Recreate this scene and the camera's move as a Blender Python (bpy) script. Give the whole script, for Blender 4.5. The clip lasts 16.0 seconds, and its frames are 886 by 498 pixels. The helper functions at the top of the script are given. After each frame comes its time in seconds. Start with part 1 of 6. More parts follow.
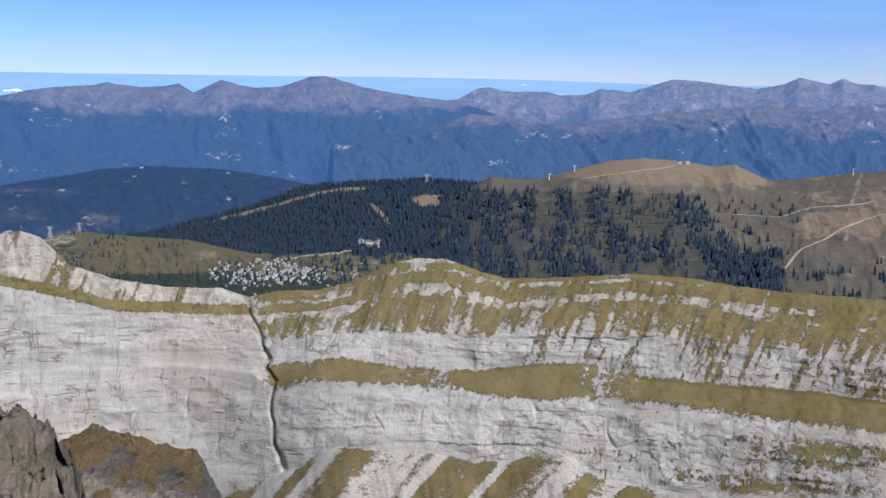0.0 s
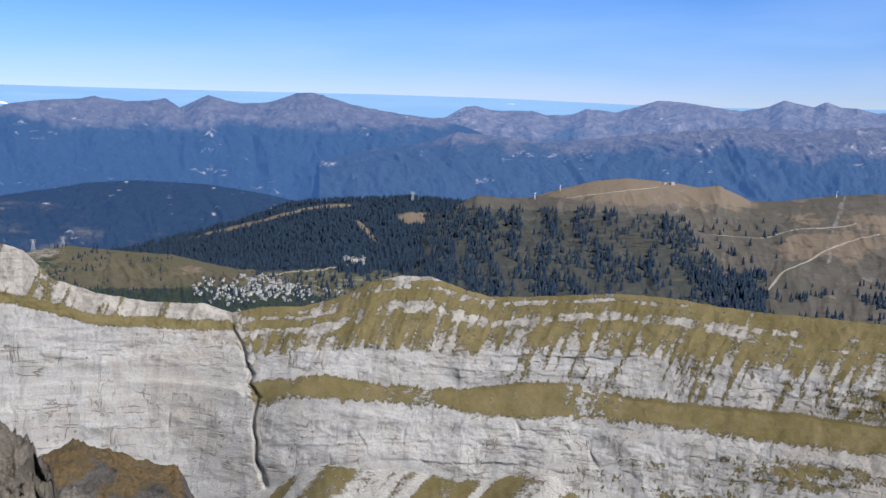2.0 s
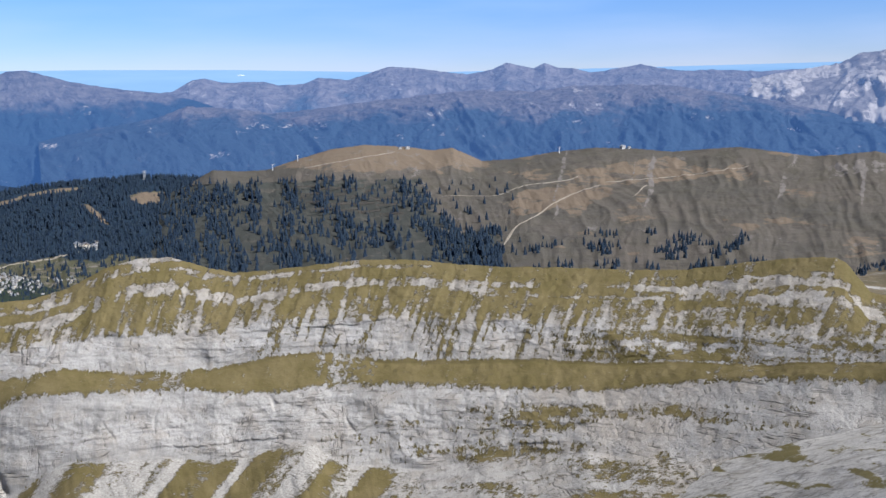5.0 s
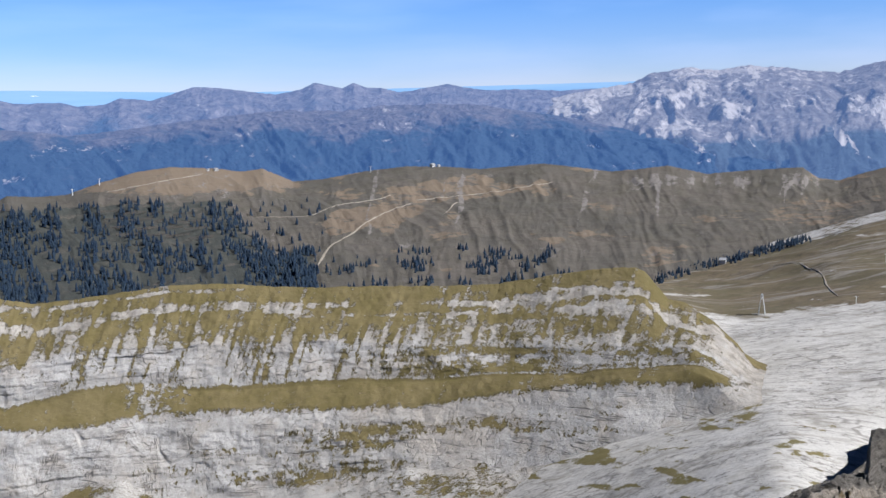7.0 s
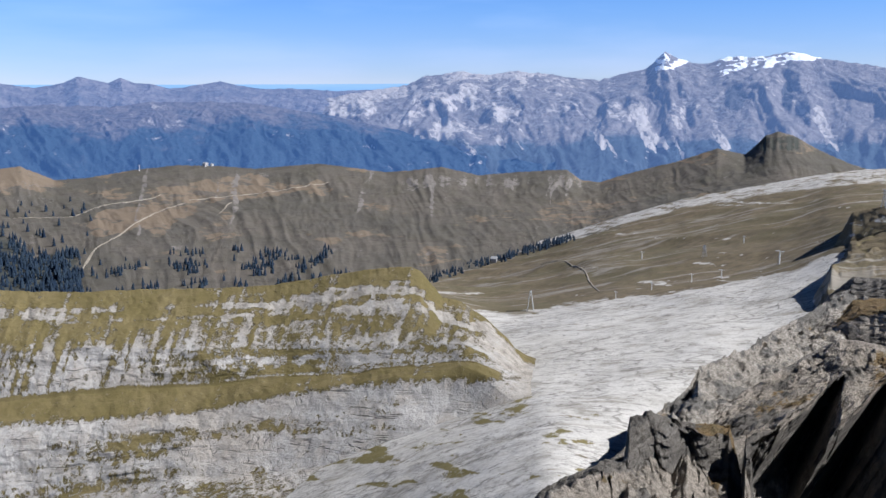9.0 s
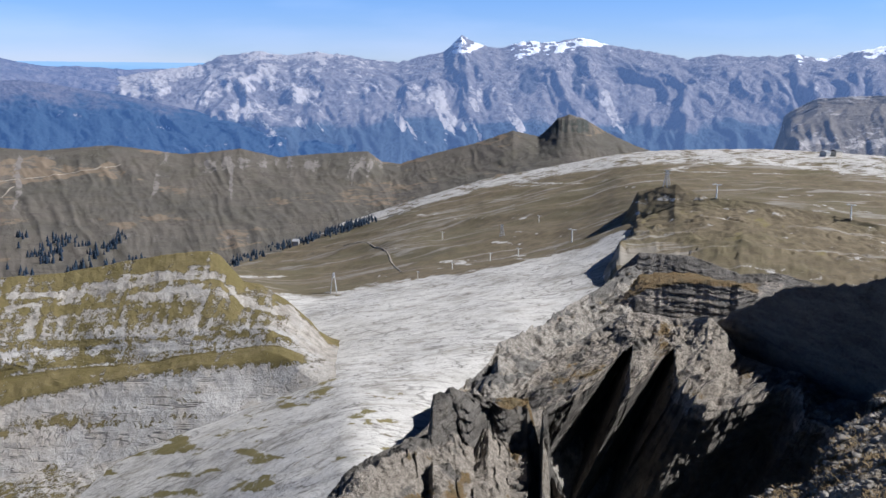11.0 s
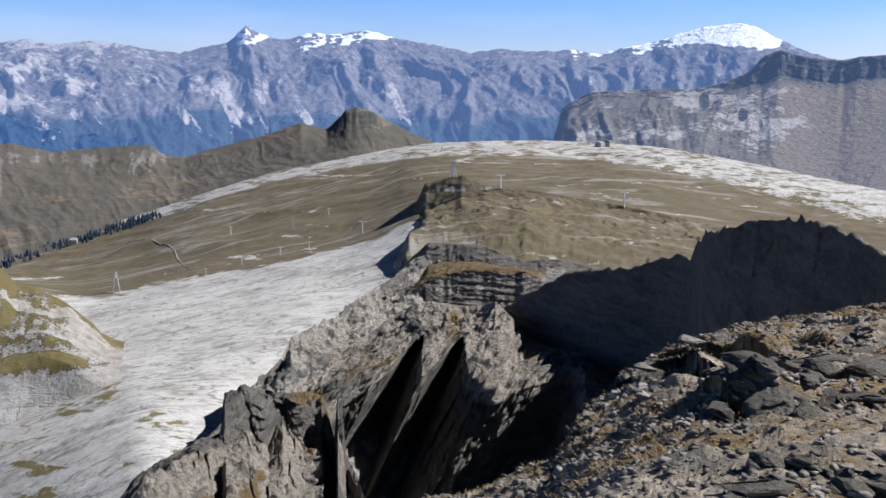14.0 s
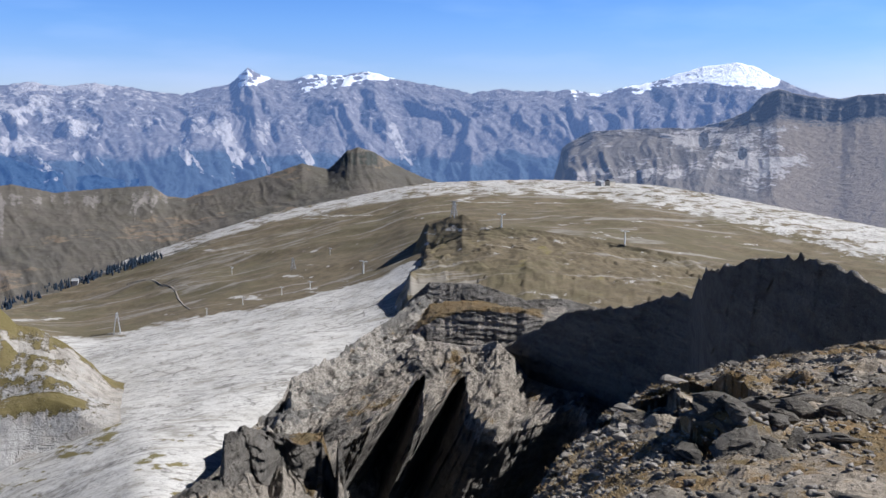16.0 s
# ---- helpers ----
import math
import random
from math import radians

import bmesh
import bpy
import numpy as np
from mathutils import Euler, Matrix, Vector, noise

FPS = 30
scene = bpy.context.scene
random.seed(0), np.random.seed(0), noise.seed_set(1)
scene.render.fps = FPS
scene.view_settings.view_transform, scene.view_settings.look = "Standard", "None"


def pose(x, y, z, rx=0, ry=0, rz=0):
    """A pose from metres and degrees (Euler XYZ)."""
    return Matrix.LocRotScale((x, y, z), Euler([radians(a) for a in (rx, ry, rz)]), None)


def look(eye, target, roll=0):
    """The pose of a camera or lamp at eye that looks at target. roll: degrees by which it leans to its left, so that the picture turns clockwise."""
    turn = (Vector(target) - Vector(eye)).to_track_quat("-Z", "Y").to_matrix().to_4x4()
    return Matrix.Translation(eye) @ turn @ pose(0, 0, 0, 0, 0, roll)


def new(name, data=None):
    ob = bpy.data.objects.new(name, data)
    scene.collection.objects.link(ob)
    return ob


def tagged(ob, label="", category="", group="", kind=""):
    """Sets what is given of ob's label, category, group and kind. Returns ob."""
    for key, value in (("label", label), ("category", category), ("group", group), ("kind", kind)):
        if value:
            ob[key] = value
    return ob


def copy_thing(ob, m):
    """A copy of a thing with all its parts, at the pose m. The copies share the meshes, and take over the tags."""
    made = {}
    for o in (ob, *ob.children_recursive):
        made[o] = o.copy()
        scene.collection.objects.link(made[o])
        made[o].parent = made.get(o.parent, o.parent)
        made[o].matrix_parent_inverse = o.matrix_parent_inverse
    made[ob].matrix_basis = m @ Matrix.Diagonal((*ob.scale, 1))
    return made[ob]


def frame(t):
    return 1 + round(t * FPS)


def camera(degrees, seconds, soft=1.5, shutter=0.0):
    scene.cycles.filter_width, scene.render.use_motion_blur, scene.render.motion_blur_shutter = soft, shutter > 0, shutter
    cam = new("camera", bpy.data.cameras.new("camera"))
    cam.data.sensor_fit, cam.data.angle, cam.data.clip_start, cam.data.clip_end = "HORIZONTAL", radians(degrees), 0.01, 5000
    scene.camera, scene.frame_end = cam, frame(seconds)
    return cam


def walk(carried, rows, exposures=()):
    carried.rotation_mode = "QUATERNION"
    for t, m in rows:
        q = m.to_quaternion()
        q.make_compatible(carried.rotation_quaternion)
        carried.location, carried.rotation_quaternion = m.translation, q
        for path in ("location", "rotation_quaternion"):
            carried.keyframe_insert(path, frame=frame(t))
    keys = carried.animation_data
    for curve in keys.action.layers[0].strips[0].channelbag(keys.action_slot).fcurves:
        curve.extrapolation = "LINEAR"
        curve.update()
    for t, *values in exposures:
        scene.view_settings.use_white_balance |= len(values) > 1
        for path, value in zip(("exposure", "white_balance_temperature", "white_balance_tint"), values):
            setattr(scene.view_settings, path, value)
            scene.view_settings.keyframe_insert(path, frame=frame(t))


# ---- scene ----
# The camera: a person on a summit turns from north to east while shifting a little to the right.
cam = camera(46.2, 16.0, soft=1.5)
PIVOT = (-0.39, -0.22, 1.7)


def stand(t, yaw, pitch, roll):
    """The hand-held pose: the lens swings half an arm's length round the body, which sidesteps towards the end."""
    step = 0.5 * max(0.0, t - 12.0) / 4.0
    x = PIVOT[0] - 0.45 * math.sin(radians(yaw)) + 0.36 * step
    y = PIVOT[1] + 0.45 * math.cos(radians(yaw)) - 0.93 * step
    return t, pose(x, y, PIVOT[2] + 0.10 * step, 90 + pitch, roll, yaw)


walk(cam, [stand(*row) for row in (
    (0.0, -0.00, -7.67, -0.36),
    (0.5, 0.84, -7.27, -0.46),
    (1.0, 1.36, -6.93, -0.60),
    (1.5, 1.06, -6.71, -0.86),
    (2.0, -0.73, -6.68, -1.09),
    (2.5, -3.39, -6.93, -0.90),
    (3.0, -5.94, -7.37, -0.46),
    (3.5, -8.42, -7.77, -0.06),
    (4.0, -10.74, -8.11, 0.35),
    (6.5, -22.73, -7.89, 1.83),
    (7.0, -25.63, -7.56, 1.61),
    (7.5, -28.66, -7.31, 1.39),
    (8.0, -31.75, -7.40, 1.18),
    (8.5, -34.80, -7.50, 0.78),
    (9.0, -37.85, -7.76, 0.43),
    (9.5, -40.88, -8.09, 0.29),
    (12.0, -54.42, -9.09, -0.45),
    (12.5, -57.64, -9.28, -0.58),
    (13.0, -59.87, -9.46, -0.77),
    (13.5, -60.33, -9.37, -0.68),
    (14.0, -60.31, -9.13, -0.51),
    (14.5, -60.29, -8.72, -0.37),
    (15.0, -60.28, -8.17, -0.24),
    (15.5, -60.25, -7.58, -0.30),
    (16.0, -60.27, -6.96, -0.26),

)], exposures=((0.0, 0.28, 5920, 10), (4.0, 0.34, 5920, 10), (9.0, 0.46, 5880, 10), (16.0, 0.46, 5880, 10)))

# Sun, sky and exposure.
SUN_TURN, SUN_HEIGHT = -141.0, 42.0   # degrees to the left of north; degrees above the horizon
s_dir = Vector((-math.sin(radians(SUN_TURN)) * math.cos(radians(SUN_HEIGHT)),
                math.cos(radians(SUN_TURN)) * math.cos(radians(SUN_HEIGHT)), math.sin(radians(SUN_HEIGHT))))
sun = new("sun", bpy.data.lights.new("sun", "SUN"))
sun.data.energy, sun.data.angle, sun.data.color = 4.9, radians(0.53), (1.0, 0.945, 0.87)
sun.matrix_world = look((0, 0, 300), Vector((0, 0, 300)) - s_dir)
world = bpy.data.worlds.new("sky")
scene.world = world
world.use_nodes = True
wn, wl = world.node_tree.nodes, world.node_tree.links
sky = wn.new("ShaderNodeTexSky")
sky.sky_type, sky.sun_disc = "NISHITA", False
sky.sun_elevation, sky.sun_rotation = radians(SUN_HEIGHT), radians(-SUN_TURN)
sky.altitude, sky.air_density, sky.dust_density, sky.ozone_density = 2400, 1.0, 0.6, 1.5
# clear autumn sky: deeper blue above, paler towards the horizon, thin high cloud
coord = wn.new("ShaderNodeTexCoord")
split = wn.new("ShaderNodeSeparateXYZ")
wl.new(coord.outputs["Generated"], split.inputs[0])
tone = wn.new("ShaderNodeValToRGB")
tone.color_ramp.elements[0].position, tone.color_ramp.elements[0].color = 0.0, (1.18, 1.08, 1.34, 1)
tone.color_ramp.elements[1].position, tone.color_ramp.elements[1].color = 0.19, (0.40, 0.86, 1.62, 1)
lower = tone.color_ramp.elements.new(0.09)
lower.color = (0.80, 1.06, 1.56, 1)
# unseen upper sky, dimmed so that less light fills the shadows
upper = tone.color_ramp.elements.new(0.34)
upper.color = (0.05, 0.11, 0.22, 1)
zenith = tone.color_ramp.elements.new(0.9)
zenith.color = (0.012, 0.03, 0.07, 1)
wl.new(split.outputs["Z"], tone.inputs[0])
veiled_sky = wn.new("ShaderNodeMix")
tinted = wn.new("ShaderNodeMix")
tinted.data_type, tinted.blend_type, tinted.inputs[0].default_value = "RGBA", "MULTIPLY", 1.0
wl.new(veiled_sky.outputs[2], tinted.inputs[6])
wl.new(tone.outputs[0], tinted.inputs[7])
flat = wn.new("ShaderNodeMapping")
flat.inputs["Scale"].default_value = (2.0, 3.0, 14.0)
wl.new(coord.outputs["Generated"], flat.inputs[0])
cirrus = wn.new("ShaderNodeTexNoise")
cirrus.inputs["Scale"].default_value, cirrus.inputs["Detail"].default_value = 1.6, 5
wl.new(flat.outputs[0], cirrus.inputs["Vector"])
veil = wn.new("ShaderNodeMapRange")
veil.inputs[1].default_value, veil.inputs[2].default_value, veil.inputs[4].default_value = 0.45, 0.8, 0.28
wl.new(cirrus.outputs["Fac"], veil.inputs[0])
veiled_sky.data_type = "RGBA"
veiled_sky.inputs[7].default_value = (9.5, 9.2, 8.8, 1)
wl.new(veil.outputs[0], veiled_sky.inputs[0])
wl.new(sky.outputs[0], veiled_sky.inputs[6])
wl.new(tinted.outputs[2], wn["Background"].inputs[0])
wn["Background"].inputs[1].default_value = 0.065

EYE = 1.7


# ---- noise and terrain tools ----
def lattice(ix, iy, iz, seed):
    h = (ix * 374761393 + iy * 668265263 + iz * 1442695041 + seed * 974634777) & 0xFFFFFFFF
    h = ((h ^ (h >> 13)) * 1274126177) & 0xFFFFFFFF
    h = ((h ^ (h >> 16)) * 1103515245) & 0xFFFFFFFF
    return ((h ^ (h >> 15)) & 0xFFFFFF) / float(0xFFFFFF)


def vnoise(x, y, z, seed=0):
    """Smooth value noise, -1 to 1, on arrays."""
    x, y, z = np.broadcast_arrays(np.asarray(x, float), np.asarray(y, float), np.asarray(z, float))
    fx, fy, fz = np.floor(x), np.floor(y), np.floor(z)
    ix, iy, iz = fx.astype(np.int64), fy.astype(np.int64), fz.astype(np.int64)
    u, v, w = x - fx, y - fy, z - fz
    u, v, w = u * u * (3 - 2 * u), v * v * (3 - 2 * v), w * w * (3 - 2 * w)
    total = 0
    for dx in (0, 1):
        for dy in (0, 1):
            for dz in (0, 1):
                total = total + lattice(ix + dx, iy + dy, iz + dz, seed) * (u if dx else 1 - u) * (v if dy else 1 - v) * (w if dz else 1 - w)
    return total * 2 - 1


def fbm(x, y, z, octaves=4, seed=0, gain=0.5):
    total, amp, norm = 0, 1.0, 0.0
    for k in range(octaves):
        f = 2.03 ** k
        total = total + amp * vnoise(x * f + 17.3 * k, y * f - 9.1 * k, z * f + 4.7 * k, seed + k)
        norm += amp
        amp *= gain
    return total / norm


def ridged(x, y, z, octaves=4, seed=0, gain=0.5):
    """Sharp crests at 1, hollows towards -1."""
    total, amp, norm = 0, 1.0, 0.0
    for k in range(octaves):
        f = 2.03 ** k
        total = total + amp * (1 - 2 * np.abs(vnoise(x * f + 11.1 * k, y * f + 3.3 * k, z * f - 7.7 * k, seed + k)))
        norm += amp
        amp *= gain
    return total / norm


def smooth(lo, hi, x):
    t = np.clip((x - lo) / (hi - lo), 0, 1)
    return t * t * (3 - 2 * t)


def prof(*pairs):
    """A profile along the compass: degrees to the left of north, value."""
    p = sorted(pairs)
    xs, ys = [q[0] for q in p], [q[1] for q in p]
    return lambda a: np.interp(a, xs, ys)


def soft(f, width=1.2):
    """A profile with its corners rounded off."""
    return lambda a: sum(f(np.asarray(a) + d * width) for d in (-1, -0.66, -0.33, 0, 0.33, 0.66, 1)) / 7


def level(v):
    return lambda a: np.full_like(np.asarray(a, float), v)


def sheet(name, P, mat, masks=None, smooth_faces=True):
    """One mesh from a grid of points (rows, columns, 3), with named masks on its points."""
    nr, nc = P.shape[:2]
    me = bpy.data.meshes.new(name)
    idx = np.arange(nr * nc).reshape(nr, nc)
    quads = np.stack([idx[:-1, :-1], idx[:-1, 1:], idx[1:, 1:], idx[1:, :-1]], -1).reshape(-1, 4)
    me.vertices.add(nr * nc)
    me.vertices.foreach_set("co", P.reshape(-1).astype(np.float32))
    me.loops.add(quads.size)
    me.loops.foreach_set("vertex_index", quads.reshape(-1).astype(np.int32))
    me.polygons.add(len(quads))
    me.polygons.foreach_set("loop_start", np.arange(0, quads.size, 4, dtype=np.int32))
    me.polygons.foreach_set("use_smooth", np.full(len(quads), smooth_faces))
    me.update(calc_edges=True)
    for key, values in (masks or {}).items():
        at = me.attributes.new(key, "FLOAT", "POINT")
        at.data.foreach_set("value", np.clip(values, 0, 1).reshape(-1).astype(np.float32))
    me.materials.append(mat)
    return new(name, me)


SURF = {}
JAGGED = {}


def land(name, a0, a1, cols, keys, spans, mat, shape=None, masks=None, first=1, lean=None):
    """A stretch of mountain seen from the summit: key lines (distance, angle of height) from its back to its foot,
    filled in between, roughened by shape() and given masks. lean() swings lower rows aside."""
    a = np.linspace(a0, a1, cols)
    rk = np.array([k[0](a) for k in keys])
    zk = np.array([EYE + k[0](a) * np.tan(np.radians(k[1](a))) for k in keys])
    vs = np.concatenate([i + np.arange(n) / n for i, n in enumerate(spans)] + [[len(keys) - 1]])
    i0 = np.minimum(vs.astype(int), len(keys) - 2)
    fr = (vs - i0)[:, None]
    r = rk[i0] * (1 - fr) + rk[i0 + 1] * fr
    z = zk[i0] * (1 - fr) + zk[i0 + 1] * fr
    A, V = np.meshgrid(a, vs)
    sa, ca = -np.sin(np.radians(A)), np.cos(np.radians(A))
    for i, k in enumerate(keys):   # notched crests, fading out a little below the edge
        if k[1] in JAGGED:
            amp, freq, seed, gain = JAGGED[k[1]]
            fade = np.exp(-(np.where(V > i, (V - i) / 0.13, (i - V) / 0.6)) ** 2)
            z = z + r * np.radians(amp * ridged(A * freq, V * 2.0, 0.5, 5, seed, gain)) * fade
    if shape:
        dr, dz = shape(A, V, sa * r, ca * r, z)
        r, z = r + dr, z + dz
    if lean:
        B = A + lean(A, np.degrees(np.arctan2(z - EYE, r)))
        sa, ca = -np.sin(np.radians(B)), np.cos(np.radians(B))
    P = np.stack([sa * r, ca * r, z], -1)
    el = np.degrees(np.arctan2(z - EYE, r))
    # steepness of the sheet, for what grows and lies on it
    du, dv = np.gradient(P, axis=1), np.gradient(P, axis=0)
    n = np.cross(du, dv)
    nz = np.abs(n[..., 2]) / (np.linalg.norm(n, axis=-1) + 1e-9)
    m = masks(A, V, P[..., 0], P[..., 1], z, el, nz) if masks else {}
    ob = sheet(name, P, mat, m)
    row = sum(spans[:first])
    SURF[name] = (a, P, el, row, m)
    return ob


def spot(name, a, e):
    """The place on a stretch of land at a compass angle and an angle of height, searched from its crest downwards."""
    aa, P, el, row = SURF[name][:4]
    c = int(np.clip(np.searchsorted(aa, a) if aa[0] < aa[-1] else len(aa) - np.searchsorted(aa[::-1], a), 0, len(aa) - 1))
    col = el[row:, c]
    below = np.nonzero(col <= e)[0]
    k = below[0] if len(below) else len(col) - 1
    return Vector(P[row + k, c])


# ---- materials ----
class Nodes:
    """Short hand for building a node material."""

    def __init__(self, name):
        self.mat = bpy.data.materials.new(name)
        self.mat.use_nodes = True
        self.t = self.mat.node_tree
        self.bsdf = self.t.nodes["Principled BSDF"]
        self.bsdf.inputs["Specular IOR Level"].default_value = 0.2
        self.pos = self.t.nodes.new("ShaderNodeNewGeometry").outputs["Position"]

    def link(self, a, b):
        if isinstance(a, bpy.types.NodeSocket):
            self.t.links.new(a, b)
        elif isinstance(a, (tuple, list)) and len(b.default_value) == 4:
            b.default_value = (*a[:3], 1)
        else:
            b.default_value = a

    def scaled(self, sx, sy, sz, turn=0):
        source = self.pos
        if turn:
            t = self.t.nodes.new("ShaderNodeMapping")
            t.inputs["Rotation"].default_value = (0, 0, radians(turn))
            self.link(source, t.inputs["Vector"])
            source = t.outputs[0]
        n = self.t.nodes.new("ShaderNodeMapping")
        n.inputs["Scale"].default_value = (sx, sy, sz)
        self.link(source, n.inputs["Vector"])
        return n.outputs[0]

    def noise(self, scale, detail=5, rough=0.6, vec=None, warp=0.0, ridge=False):
        n = self.t.nodes.new("ShaderNodeTexNoise")
        n.inputs["Scale"].default_value, n.inputs["Detail"].default_value = scale, detail
        n.inputs["Roughness"].default_value, n.inputs["Distortion"].default_value = rough, warp
        self.link(self.pos if vec is None else vec, n.inputs["Vector"])
        return n.outputs["Fac"]

    def voronoi(self, scale, vec=None, feature="DISTANCE_TO_EDGE"):
        n = self.t.nodes.new("ShaderNodeTexVoronoi")
        n.feature = feature
        n.inputs["Scale"].default_value = scale
        self.link(self.pos if vec is None else vec, n.inputs["Vector"])
        return n.outputs["Distance"]

    def cell(self, scale, vec=None):
        n = self.t.nodes.new("ShaderNodeTexVoronoi")
        n.inputs["Scale"].default_value = scale
        self.link(self.pos if vec is None else vec, n.inputs["Vector"])
        return n.outputs["Color"]

    def math(self, op, a, b=0.0, c=0.0):
        n = self.t.nodes.new("ShaderNodeMath")
        n.operation = op
        for v, i in zip((a, b, c), n.inputs):
            self.link(v, i)
        return n.outputs[0]

    def ramp(self, x, lo, hi, a=0.0, b=1.0):
        n = self.t.nodes.new("ShaderNodeMapRange")
        n.interpolation_type = "SMOOTHSTEP"
        for v, i in zip((x, lo, hi, a, b), n.inputs):
            self.link(v, i)
        return n.outputs[0]

    def mix(self, fac, a, b, kind="MIX"):
        n = self.t.nodes.new("ShaderNodeMix")
        n.data_type, n.blend_type = "RGBA", kind
        self.link(fac, n.inputs[0])
        self.link(a, n.inputs[6])
        self.link(b, n.inputs[7])
        return n.outputs[2]

    def mask(self, name):
        n = self.t.nodes.new("ShaderNodeAttribute")
        n.attribute_name = name
        return n.outputs["Fac"]

    def edge(self, weight, grain, soft=0.12):
        """A ragged mask: a smooth weight broken up by grain."""
        return self.ramp(self.math("ADD", weight, self.math("MULTIPLY_ADD", grain, 2.2, -1.1)), 0.5 - soft, 0.5 + soft)

    def done(self, colour, height=None, depth=1.0, strength=1.0, rough=0.9, glow=None):
        self.link(colour, self.bsdf.inputs["Base Color"])
        self.link(rough, self.bsdf.inputs["Roughness"])
        if height is not None:
            b = self.t.nodes.new("ShaderNodeBump")
            b.inputs["Distance"].default_value, b.inputs["Strength"].default_value = depth, strength
            self.link(height, b.inputs["Height"])
            self.t.links.new(b.outputs[0], self.bsdf.inputs["Normal"])
        if glow:
            self.link(glow[0], self.bsdf.inputs["Emission Color"])
            self.bsdf.inputs["Emission Strength"].default_value = glow[1]
        return self.mat


def distant(name, rock, rock2, wood, grain, painted_haze, glow, snow=False):
    """Far backdrop ranges: bare rock above, woods below, meadows between; haze is painted on as blue emission of the
    surface.
    """
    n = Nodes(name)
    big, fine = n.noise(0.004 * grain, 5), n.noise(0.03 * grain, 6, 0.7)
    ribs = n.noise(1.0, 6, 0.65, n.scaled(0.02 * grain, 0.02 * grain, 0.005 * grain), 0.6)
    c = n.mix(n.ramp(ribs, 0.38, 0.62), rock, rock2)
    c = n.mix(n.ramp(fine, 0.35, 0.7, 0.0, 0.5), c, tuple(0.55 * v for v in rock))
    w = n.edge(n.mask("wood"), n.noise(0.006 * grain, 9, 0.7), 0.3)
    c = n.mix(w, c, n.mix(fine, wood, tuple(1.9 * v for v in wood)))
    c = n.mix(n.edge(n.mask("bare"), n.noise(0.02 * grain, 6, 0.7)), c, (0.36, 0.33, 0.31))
    # dark rock; on the rocky range it also paints shadowed cliff faces
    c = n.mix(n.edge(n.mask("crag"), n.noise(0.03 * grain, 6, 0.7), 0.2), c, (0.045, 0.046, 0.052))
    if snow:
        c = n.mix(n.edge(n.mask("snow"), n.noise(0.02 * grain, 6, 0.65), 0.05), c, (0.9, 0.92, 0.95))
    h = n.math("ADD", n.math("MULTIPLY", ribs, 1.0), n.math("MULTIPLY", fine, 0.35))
    return n.done(c, h, 40.0 / grain, 0.9, 0.95, (painted_haze, glow))


